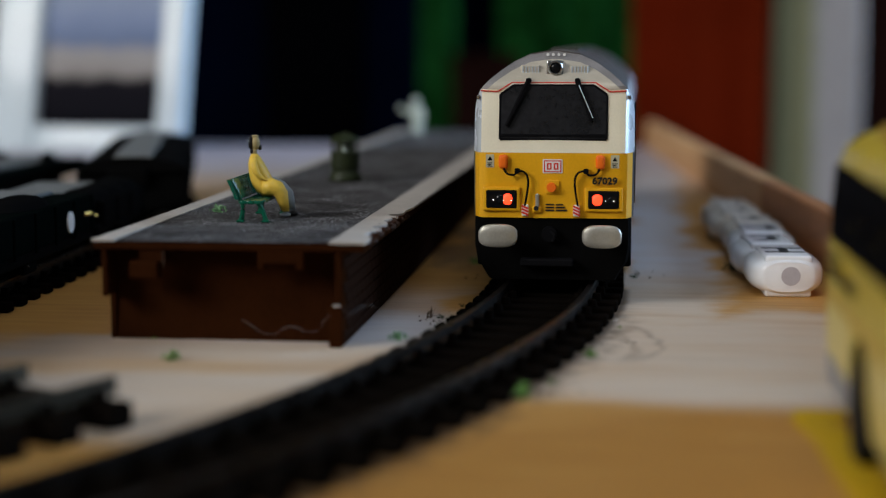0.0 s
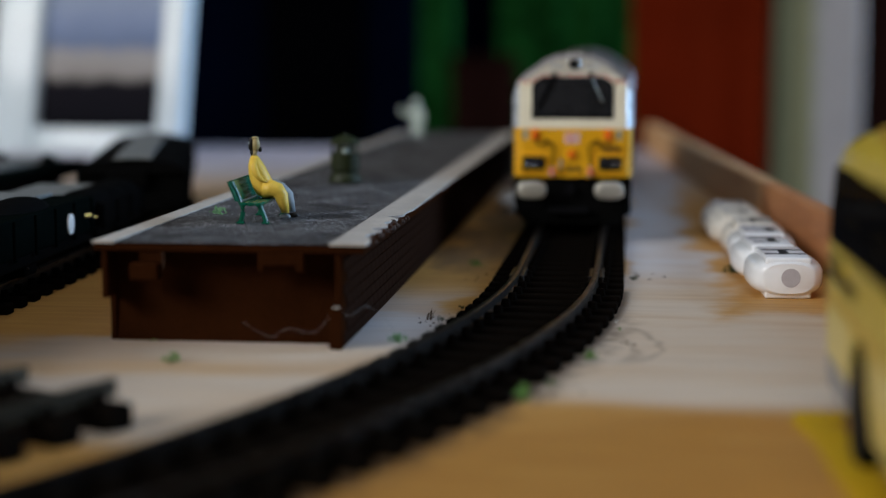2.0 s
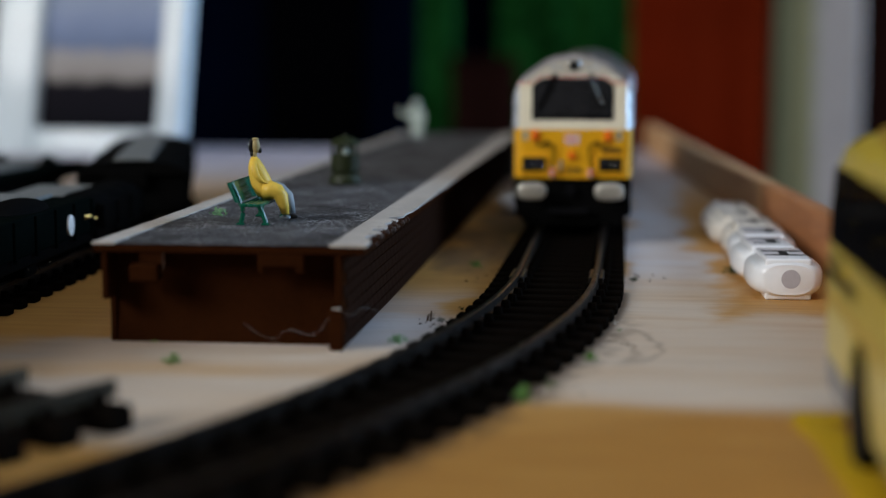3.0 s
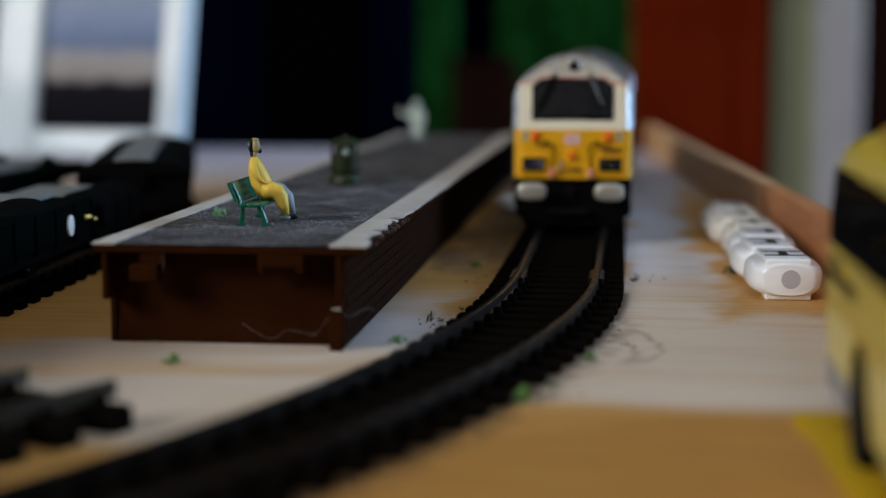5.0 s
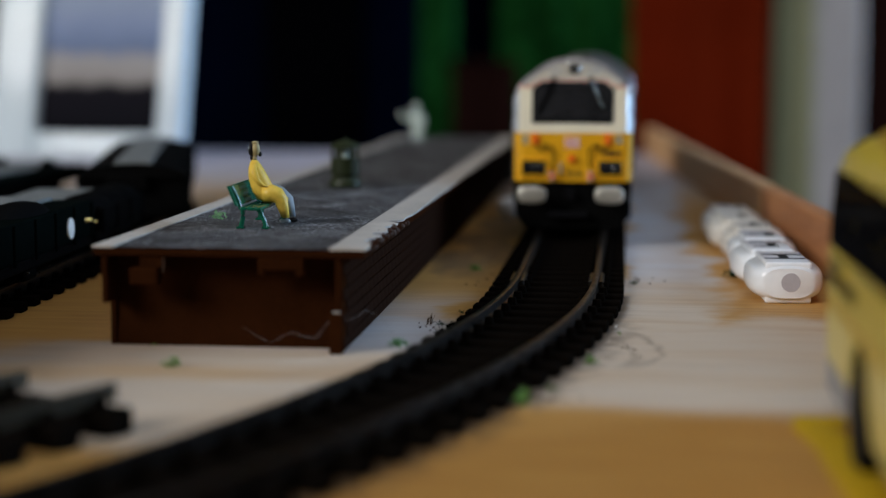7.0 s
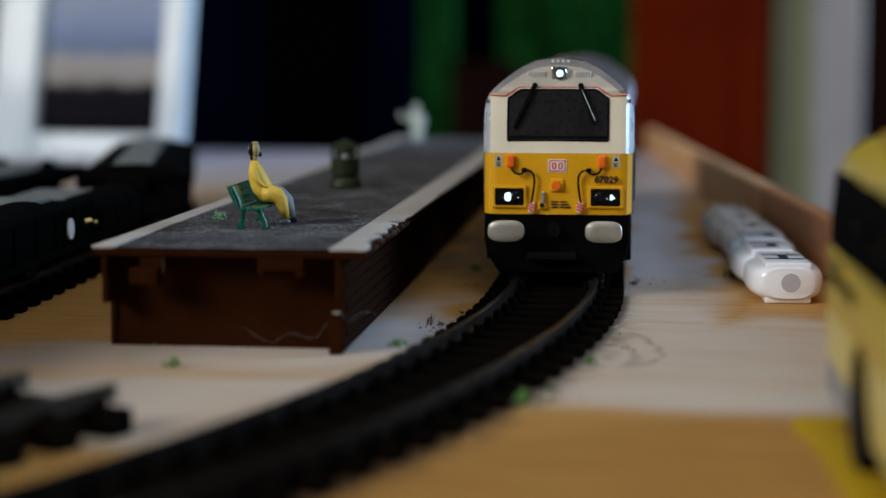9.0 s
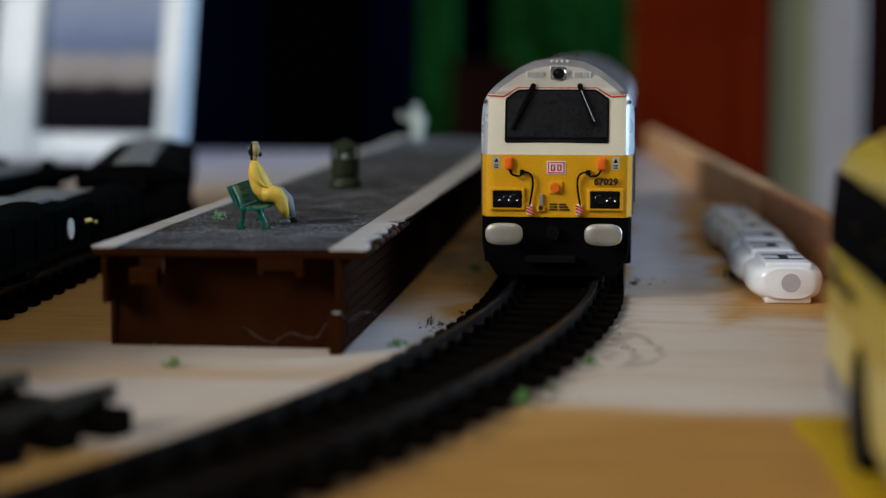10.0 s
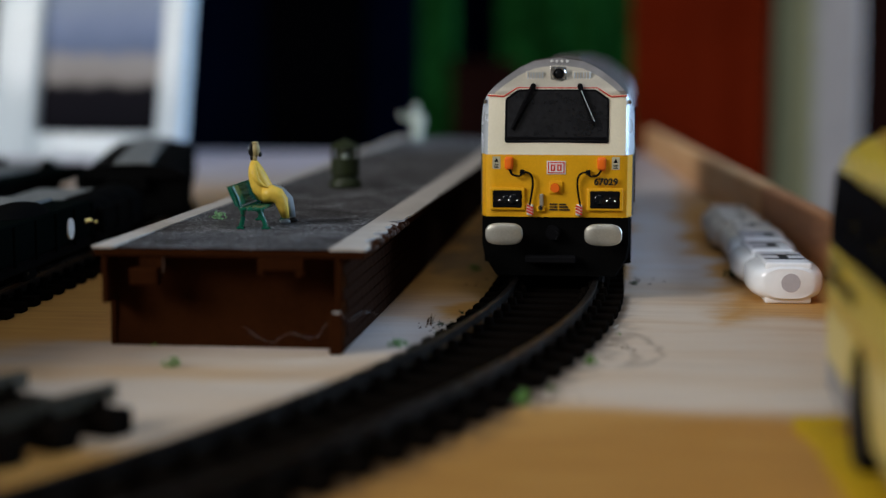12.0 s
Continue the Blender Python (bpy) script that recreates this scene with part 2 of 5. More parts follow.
M_CHROME = plain("chrome", (0.7, 0.71, 0.72), 0.18, 1.0, grain=900, vary=0.05, bump=0.0)
M_DARKLENS = plain("dark_lens", (0.006, 0.007, 0.009), 0.12, grain=900, vary=0.1, bump=0.0, spec=0.25)
M_REDGLOW = glowing("red_glow", (1.0, 0.045, 0.012), 2.3)
M_WHITEGLOW = glowing("white_glow", (0.50, 0.82, 1.0), 1.6)
M_BUSY = plain("bus_yellow", (0.50, 0.385, 0.05), 0.35, grain=900, spots=60, vary=0.08, bump=0.03)
M_BUSROOF = plain("bus_roof_yellow", (0.46, 0.28, 0.03), 0.35, grain=900, spots=60, vary=0.08, bump=0.03)
M_BUSPALE = plain("bus_cream", (0.60, 0.50, 0.17), 0.36, grain=900, spots=60, vary=0.08, bump=0.03)
M_BUSGREY = plain("bus_grey", (0.25, 0.25, 0.27), 0.4, grain=900, spots=60, vary=0.1, bump=0.03)
M_BUSGLASS = plain("coach_glass", (0.004, 0.004, 0.005), 0.12, grain=900, spots=120, vary=0.3, bump=0.0, spec=0.06)
M_TYRE = plain("tyre_rubber", (0.012, 0.012, 0.012), 0.7, grain=1500, vary=0.2)
M_PAINTLINE = plain("road_yellow", (0.58, 0.37, 0.012), 0.6, grain=700, spots=90, vary=0.15, bump=0.2)
M_BEAD = plain("white_plastic", (0.90, 0.92, 0.96), 0.22, grain=600, spots=90, vary=0.04, bump=0.0, coat=0.3, spec=0.5)
M_BEADOLD = plain("yellowed_plastic", (0.66, 0.62, 0.56), 0.35, grain=600, spots=90, vary=0.08, bump=0.0)
M_HOLE = plain("hole_grey", (0.48, 0.46, 0.50), 0.6, grain=600, vary=0.1, bump=0.0)
M_BENCH = plain("bench_green", (0.004, 0.10, 0.055), 0.22, grain=1500, vary=0.15, bump=0.1, spec=0.3)
M_DRESS = plain("yellow_enamel", (0.78, 0.52, 0.075), 0.40, grain=1200, spots=250, vary=0.12, bump=0.1)
M_HAIR = plain("hair_black", (0.01, 0.009, 0.009), 0.4, grain=1500)
M_SKIN = plain("face_olive", (0.42, 0.34, 0.16), 0.5, grain=1500)
M_SHOE = plain("shoe_grey", (0.26, 0.30, 0.33), 0.5, grain=1500)
M_FIG = plain("unpainted_pale_green", (0.60, 0.70, 0.64), 0.45, grain=1200, spots=200, vary=0.08)
M_BIN = plain("olive_green", (0.016, 0.023, 0.006), 0.5, grain=1500, spots=250, vary=0.3, bump=0.3)
M_WAGON = plain("wagon_black", (0.012, 0.008, 0.005), 0.6, grain=1200, spots=150, vary=0.6, bump=0.2, spec=0.05)
M_WAGONG = plain("wagon_dark_green", (0.0022, 0.0036, 0.0032), 0.5, grain=1200, spots=150, vary=0.3, bump=0.2, spec=0.04)
M_WAGTOP = plain("wagon_grey_top", (0.16, 0.165, 0.16), 0.55, grain=1200, spots=150, vary=0.35, bump=0.3, spec=0.1)
M_LEAF = plain("scatter_green", (0.12, 0.24, 0.045), 0.8, grain=1200, vary=0.4, bump=0.3)
M_DARKLEAF = plain("scatter_dark_green", (0.022, 0.045, 0.016), 0.8, grain=1200, vary=0.4, bump=0.3)
# silver bodyside's lower part, its shade put into a dark grey
M_SIDELOW = plain("shaded_bodyside", (0.035, 0.036, 0.042), 0.4, grain=2500, spots=150, vary=0.2, bump=0.05)
M_BRASS = plain("tarnished_brass", (0.42, 0.26, 0.07), 0.35, 0.8, grain=1500, vary=0.2, bump=0.05)
M_LABEL = plain("label_cream", (0.52, 0.49, 0.34), 0.6, grain=900, vary=0.08, bump=0.0)
M_RIM = plain("rim_silver_grey", (0.30, 0.285, 0.285), 0.36, 0.35, grain=2500, spots=200, vary=0.16, bump=0.12)
M_LEAFPALE = plain("scatter_pale_green", (0.18, 0.36, 0.16), 0.7, grain=1200, vary=0.3, bump=0.3)
M_CRUMB = plain("soil_crumb", (0.075, 0.04, 0.018), 0.9, grain=1200, vary=0.4, bump=0.3)
M_THREAD = plain("white_thread", (0.38, 0.38, 0.38), 0.6, grain=1200)



def print_build(t, b):
    """A printed landscape: pale sky, a beige shore and dark ground."""
    c = t.nodes.new("ShaderNodeTexCoord")
    sep = t.nodes.new("ShaderNodeSeparateXYZ")
    n = node(t, "ShaderNodeTexNoise", Scale=55.0, Detail=4.0)
    t.links.new(c.outputs["Object"], n.inputs["Vector"])
    t.links.new(c.outputs["Object"], sep.inputs[0])
    add = node(t, "ShaderNodeMath")
    add.operation = "MULTIPLY_ADD"
    t.links.new(n.outputs[0], add.inputs[0])
    add.inputs[1].default_value = 0.012
    t.links.new(sep.outputs[2], add.inputs[2])
    mr = node(t, "ShaderNodeMapRange")
    mr.inputs["From Min"].default_value, mr.inputs["From Max"].default_value = 0.0195, 0.0995
    t.links.new(add.outputs[0], mr.inputs["Value"])
    t.links.new(ramp(t, mr.outputs[0], [(0.0, (0.005, 0.005, 0.008)), (0.31, (0.009, 0.008, 0.012)), (0.36, (0.30, 0.28, 0.27)), (0.50, (0.36, 0.35, 0.36)),
                                        (0.56, (0.15, 0.20, 0.33)), (0.72, (0.24, 0.30, 0.46)), (1.0, (0.34, 0.40, 0.52))]), b.inputs["Base Color"])
    b.inputs["Roughness"].default_value = 0.9
    b.inputs["Specular IOR Level"].default_value = 0.1


M_PRINT = material("landscape_print", print_build)

# ---------------------------------------------------------------- mesh helpers, in millimetres
K = 0.001


def part(name, bm, mat, parent=None, label="", smooth=False, at=(0, 0, 0)):
    bmesh.ops.recalc_face_normals(bm, faces=bm.faces)
    bmesh.ops.scale(bm, vec=(K, K, K), verts=bm.verts)
    me = bpy.data.meshes.new(name)
    bm.to_mesh(me)
    bm.free()
    for m in (mat if isinstance(mat, (list, tuple)) else (mat,)):
        me.materials.append(m)
    if smooth:
        for p in me.polygons:
            p.use_smooth = True
        me.set_sharp_from_angle(angle=radians(35))
    ob = new(name, me)
    ob.location = [K * c for c in at]
    if parent:
        ob.parent = parent
    if label:
        tagged(ob, label)
    return ob


def share(ob, name, parent, m):
    """One more piece on the same mesh."""
    o = new(name, ob.data)
    o.parent, o.matrix_basis = parent, m
    return o


def mm(x, y, z, rx=0, ry=0, rz=0):
    return pose(x * K, y * K, z * K, rx, ry, rz)


def thing(name, x, y, z, label, category, group="", kind="", rz=0):
    ob = new(name)
    ob.empty_display_size = 0.01
    ob.matrix_basis = mm(x, y, z, 0, 0, rz)
    return tagged(ob, label, category, group, kind)


def box(bm, x0, x1, y0, y1, z0, z1, bevel=0.0, seg=1):
    r = bmesh.ops.create_cube(bm, size=1.0)
    vs = r["verts"]
    for v in vs:
        v.co = Vector(((x0 + x1) / 2 + v.co.x * (x1 - x0), (y0 + y1) / 2 + v.co.y * (y1 - y0), (z0 + z1) / 2 + v.co.z * (z1 - z0)))
    if bevel:
        es = {e for v in vs for e in v.link_edges}
        bmesh.ops.bevel(bm, geom=list(es), offset=bevel, segments=seg, affect="EDGES", profile=0.5)
    return bm


def cyl(bm, a, b, r, r2=None, n=14):
    a, b = Vector(a), Vector(b)
    d = b - a
    m = Matrix.Translation((a + b) / 2) @ d.to_track_quat("Z", "Y").to_matrix().to_4x4()
    bmesh.ops.create_cone(bm, cap_ends=True, segments=n, radius1=r, radius2=r if r2 is None else r2, depth=d.length, matrix=m)
    return bm


def ball(bm, c, r, squash=(1, 1, 1), n=12, turn=None):
    m = Matrix.Translation(c) @ (turn or Matrix()) @ Matrix.Diagonal((*squash, 1))
    return bmesh.ops.create_uvsphere(bm, u_segments=n, v_segments=max(6, n * 2 // 3), radius=r, matrix=m)["verts"]


def ball_mesh(c, r):
    bm = bmesh.new()
    ball(bm, c, r, n=8)
    return bm


def tube(bm, pts, r, n=8):
    """A round wire through the points, smoothed."""
    pts = [Vector(p) for p in pts]
    fine = []
    for i in range(len(pts) - 1):
        p0, p1, p2, p3 = pts[max(i - 1, 0)], pts[i], pts[i + 1], pts[min(i + 2, len(pts) - 1)]
        for k in range(5):
            t = k / 5
            fine.append(0.5 * (2 * p1 + (p2 - p0) * t + (2 * p0 - 5 * p1 + 4 * p2 - p3) * t * t + (3 * p1 - p0 - 3 * p2 + p3) * t ** 3))
    fine.append(pts[-1])
    rings = []
    for i, p in enumerate(fine):
        d = (fine[min(i + 1, len(fine) - 1)] - fine[max(i - 1, 0)]).normalized()
        q = d.to_track_quat("Z", "Y")
        rings.append([bm.verts.new(p + q @ Vector((r * math.cos(a), r * math.sin(a), 0))) for a in [2 * math.pi * k / n for k in range(n)]])
    for a, b in zip(rings, rings[1:]):
        for k in range(n):
            bm.faces.new((a[k], a[(k + 1) % n], b[(k + 1) % n], b[k]))
    bm.faces.new(rings[0][::-1]), bm.faces.new(rings[-1])
    return bm


def loft(bm, rings, caps=True, closed=True):
    """Skins rings of points of equal length."""
    vs = [[bm.verts.new(p) for p in ring] for ring in rings]
    n = len(vs[0])
    for a, b in zip(vs, vs[1:]):
        for k in range(n if closed else n - 1):
            bm.faces.new((a[k], a[(k + 1) % n], b[(k + 1) % n], b[k]))
    if caps and closed:
        bm.faces.new(vs[0][::-1]), bm.faces.new(vs[-1])
    return bm


def bm_new():
    return bmesh.new()


# ---------------------------------------------------------------- the room
def room():
    def slab(name, label, cat, args, mat):
        tagged(part(name, box(bm_new(), *args), mat), label, cat, kind="structure")
    slab("floor", "dark brown carpeted floor of the room", "floor", (-2300, 2300, -1100, 2260, -800, -750), M_FLOOR)
    bm = bm_new()
    for a in ((-2300, -320, -1100, 2260), (620, 2300, -1100, 2260), (-320, 620, -1100, -720), (-320, 620, 120, 2260)):
        box(bm, *a, 1650, 1700)
    tagged(part("ceiling", bm, M_CEIL), "plain painted ceiling with a skylight opening", "ceiling", kind="structure")
    slab("wall_north", "plain painted end wall of the room", "wall", (-2200, 2200, 2160, 2260, -750, 1650), M_WALL)
    slab("wall_west", "beige painted plain wall", "wall", (-2300, -2200, -1100, 2260, -750, 1650), M_WALL)

    def holed(name, horizontal, fixed, a0, a1, hole):
        """A wall with one opening: four butted pieces."""
        bm = bm_new()
        h0, h1, z0, z1 = hole
        for (p, q, u, w) in ((a0, h0, -750, 1650), (h1, a1, -750, 1650), (h0, h1, -750, z0), (h0, h1, z1, 1650)):
            if horizontal:
                box(bm, p, q, fixed[0], fixed[1], u, w)
            else:
                box(bm, fixed[0], fixed[1], p, q, u, w)
        tagged(part(name, bm, M_WALL), "beige painted wall with a window opening", "wall", kind="structure")
    holed("wall_east", False, (2200, 2300), -1100, 2260, (540, 2060, 140, 1260))
    holed("wall_south", True, (-1100, -1000), -2200, 2200, (-2190, -1000, 600, 1400))


def photo_frame():
    """White frame with a flat landscape print, standing at the back of the board."""
    f = thing("photo_frame", -273, 832, 0, "white photo frame with a landscape print standing on the board", "photo frame", rz=-8.0)
    f.matrix_basis = f.matrix_basis @ pose(0, 0, 0, -13, 0, 0)
    x0, x1, x2, x3, H = -64.0, -37.0, 31.0, 45.0, 156.0
    for a, b in ((x0, x1), (x2, x3)):
        part("stile", box(bm_new(), a, b, 0, 12, 0, H, 2.5, 3), M_UPVC, f, smooth=True)
    for z, hr in ((0, 14), (H - 17, 17)):
        part("rail", box(bm_new(), x1 + 0.1, x2 - 0.1, 0.6, 11.5, z, z + hr, 2.0, 3), M_UPVC, f, smooth=True)
    part("print", box(bm_new(), x1 + 0.2, x2 - 0.2, 5, 7, 14.1, H - 17.1), M_PRINT, f, "landscape print with grey-blue sky and dark foreground")
    part("strut", loft(bm_new(), [[(-9, 12.2, 90), (9, 12.2, 90), (9, 13.6, 90), (-9, 13.6, 90)], [(-12, 62, 14.2), (12, 62, 14.2), (12, 63.6, 14.6), (-12, 63.6, 14.6)]]), M_BLACKF, f, "dark cardboard strut")


def drape(name, x0, x1, y, z0, z1, mat, label, folds, depth, cat="curtain"):
    bm = bm_new()
    n = 90
    front, back = [], []
    for i in range(n + 1):
        u = i / n
        x = x0 + (x1 - x0) * u
        o = depth * (0.6 * math.sin(u * folds * 2 * math.pi) + 0.4 * math.sin(u * folds * 3.1 * math.pi + 1.3))
        front.append((x, y + o)), back.append((x, y + o + 6))
    loop = front + back[::-1]
    loft(bm, [[(px, py, z) for px, py in loop] for z in (z0, z1)])
    return tagged(part(name, bm, mat, smooth=True), label, cat)


def far_room():
    """Soft things at the end of the room, beyond the board."""
    c = thing("cabinet", -400, 2050, -750, "tall dark navy cabinet with a black door panel", "cabinet")
    part("body", box(bm_new(), -260, 142, 0, 105, 0, 1800, 12), M_NAVY, c)
    part("door", box(bm_new(), -49, 71, -18, -3, 40, 1760, 5), M_BLACKF, c, "matt black door panel")
    drape("curtain", -254, -208, 2000, -746, 1646, M_GREENC, "narrow dark green curtain hanging in shallow folds", 2, 6)
    drape("curtain", -165, 9, 2070, -746, 1646, M_GREENC, "green curtain hanging in shallow folds", 4, 7)
    drape("curtain", -230, -159, 2090, -746, 1646, M_NAVY, "narrow navy curtain between two green ones", 2, 10)
    drape("curtain", 0, 159, 1990, -746, 1646, M_RED, "rust red curtain hanging almost flat", 2, 1.2)
    k = thing("sideboard", -166, 1900, -750, "low dark brown wooden sideboard before the curtains", "sideboard")
    part("body", box(bm_new(), -38, 34, 0, 70, 60, 788, 3), M_DARKPANEL, k)
    part("top", box(bm_new(), -42, 38, -6, 76, 788.5, 796, 3), M_DARKPANEL, k)
    for x in (-36, 0.6):
        part("door", box(bm_new(), x, x + 34, -6, -0.5, 80, 770, 2), M_DARKPANEL, k)
    for x, y in ((-34, 4), (30, 4), (-34, 64), (30, 64)):
        part("foot", box(bm_new(), x - 3, x + 3, y - 3, y + 3, 0, 59.8, 1), M_DARKPANEL, k)
    d = thing("door_frame", 187, 2060, -750, "beige and off-white painted door frame beside the curtain", "door frame")
    part("architrave", box(bm_new(), -18, 32, 0, 40, 0, 2100, 4), M_BEIGE, d, "beige painted architrave")
    part("jamb", box(bm_new(), 32, 92, 12, 96, 0, 2100, 4), M_PALETRIM, d, "off-white painted jamb")
    p = thing("door", 304, 2090, -750, "dark brown panelled door standing shut", "door")
    part("leaf", box(bm_new(), -20, 640, 0, 40, 5, 2050, 4), M_DARKPANEL, p)
    for z0, z1 in ((200, 900), (1050, 1900)):
        part("door_panel", box(bm_new(), 40, 580, -8, -2, z0, z1, 3), M_DARKPANEL, p)


# ---------------------------------------------------------------- baseboard
def baseboard():
    b = thing("baseboard", 0, 0, 0, "plywood railway board, orange-brown with a pale sanded band", "board", kind="structure")
    edge = [(-900, -260), (104.6, -260), (13.0, 915), (-900, 915)]
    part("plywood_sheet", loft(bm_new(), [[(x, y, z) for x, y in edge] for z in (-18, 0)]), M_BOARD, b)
    for x, y in ((-870, -200), (68, -200), (-870, 870), (-20, 870)):
            part("leg", box(bm_new(), x - 22, x + 22, y - 22, y + 22, -750, -18.2, 1.5), M_LEGWOOD, b)


def plank(name, y0, y1, mat, label, h):
    p0, p1 = Vector((46.8, 407.5)), Vector((30.0, 622.8))
    d = (p1 - p0).normalized()
    a, b = p0 + d * ((y0 - p0.y) / d.y), p0 + d * ((y1 - p0.y) / d.y)
    bm = bm_new()
    box(bm, 0, 5.5, 0, (b - a).length, 0, h, 0.8, 2)
    ob = part(name, bm, mat)
    ob.matrix_basis = mm(a.x, a.y, 0, 0, 0, math.degrees(math.atan2(-d.x, d.y)))
    return tagged(ob, label, "plank")


# ---------------------------------------------------------------- track
CX, JY, RAD = -15.8, 371.4, 438.0
TOP = 4.6
SIDING_TURN = 2.46


def siding_x(y):
    """The middle of the siding beside the platform."""
    return -139.5 - (y - 317) * math.tan(radians(SIDING_TURN))


def rail_section(r):
    """Points (offset, height) of a flat-bottomed rail whose head is centred on r."""
    return [(r - 0.95, 2.1), (r + 0.95, 2.1), (r + 0.95, 2.4), (r + 0.35, 2.8), (r + 0.35, 3.6), (r + 0.62, 3.8), (r + 0.62, TOP - 0.12), (r + 0.4, TOP),
            (r - 0.4, TOP), (r - 0.62, TOP - 0.12), (r - 0.62, 3.8), (r - 0.35, 3.6), (r - 0.35, 2.8), (r - 0.95, 2.4)]


def sleeper_mesh(lift):
    bm = bm_new()
    box(bm, -14.9, 14.9, -1.9 - lift * 0.3, 1.9 + lift * 0.3, 0.0, 2.1 + lift, 0.25)
    for s in (-1, 1):
        for o in (-1.9, 1.9):
            cyl(bm, (s * 8.75 + o, 0, 2.0 + lift), (s * 8.75 + o, 0, 3.6 + lift), 1.1, 0.85, n=8)
    return bm


SLEEPER = {}


def lay(path, label, rail_mat, group="", spacing=8.9, plates=False, lift=0.0):
    """A length of track along path, a list of (x, y, heading in degrees from +y)."""
    t = thing("railway_track", 0, 0, 0, label, "track", group)
    for s in (-8.75, 8.75):
        bm = bm_new()
        rings = []
        for x, y, a in path:
            c, sn = math.cos(radians(a)), math.sin(radians(a))
            rings.append([(x + o * c, y + o * sn, z + lift) for o, z in rail_section(s)])
        loft(bm, rings)
        part("rail", bm, rail_mat, t, smooth=True)
    run = 0.0
    nxt = spacing / 2
    for (x0, y0, a0), (x1, y1, a1) in zip(path, path[1:]):
        L = math.hypot(x1 - x0, y1 - y0)
        while nxt <= run + L:
            u = (nxt - run) / L
            m = mm(x0 + (x1 - x0) * u, y0 + (y1 - y0) * u, 0, 0, 0, a0 + (a1 - a0) * u)
            if lift not in SLEEPER:
                SLEEPER[lift] = part("sleeper", sleeper_mesh(lift), M_SLEEPER, t)
                SLEEPER[lift].matrix_basis = m
            else:
                share(SLEEPER[lift], "sleeper", t, m)
            nxt += spacing
        run += L
    if plates:
        x, y, a = path[0]
        for s in (-8.75, 8.75):
            for o in (-1.15, 1.15):
                bm = bm_new()
                box(bm, s + o - 0.5, s + o + 0.5, -7.5, 7.5, 2.15, 4.0, 0.2)
                part("fishplate", bm, M_RAIL, t, "dull metal joiner").matrix_basis = mm(x, y, 0, 0, 0, a)
    return t


def tracks():
    straight = [(CX, JY + i * 20, 0) for i in range(32)]
    lay(straight, "straight dark model track with dull rails on black sleepers", M_RAIL, "main line", plates=True)
    curve = [(CX - RAD + RAD * math.cos(a), JY - RAD * math.sin(a), -math.degrees(a)) for a in [i * radians(1.5) for i in range(49)]]
    lay(curve, "curved dark model track with dull rails on black sleepers", M_RAIL, "main line")
    a0 = radians(SIDING_TURN)
    ex, ey = siding_x(450), 450
    bend = [(ex - RAD * math.cos(a0) + RAD * math.cos(a), ey - RAD * math.sin(a0) + RAD * math.sin(a), math.degrees(a)) for a in [a0 + i * radians(1.5) for i in range(1, 20)]]
    lay([(siding_x(150 + i * 30), 150 + i * 30, SIDING_TURN) for i in range(11)] + bend, "siding track bending away with wagons standing on it", M_RAIL, "sidings")
    lay([(-212, 200 + i * 30, 0) for i in range(15)], "siding track with dark wagons standing on it", M_RAIL, "sidings")
    a = -24.3
    ex, ey = -82.0, 235.0
    d = (math.sin(radians(a)), -math.cos(radians(a)))
    lay([(ex + d[0] * s, ey + d[1] * s, a) for s in (0, 20, 40, 60, 80, 100)], "loose length of track with dull worn rail ends", M_RAILNEW, "sidings", 10.5, False, 1.7)


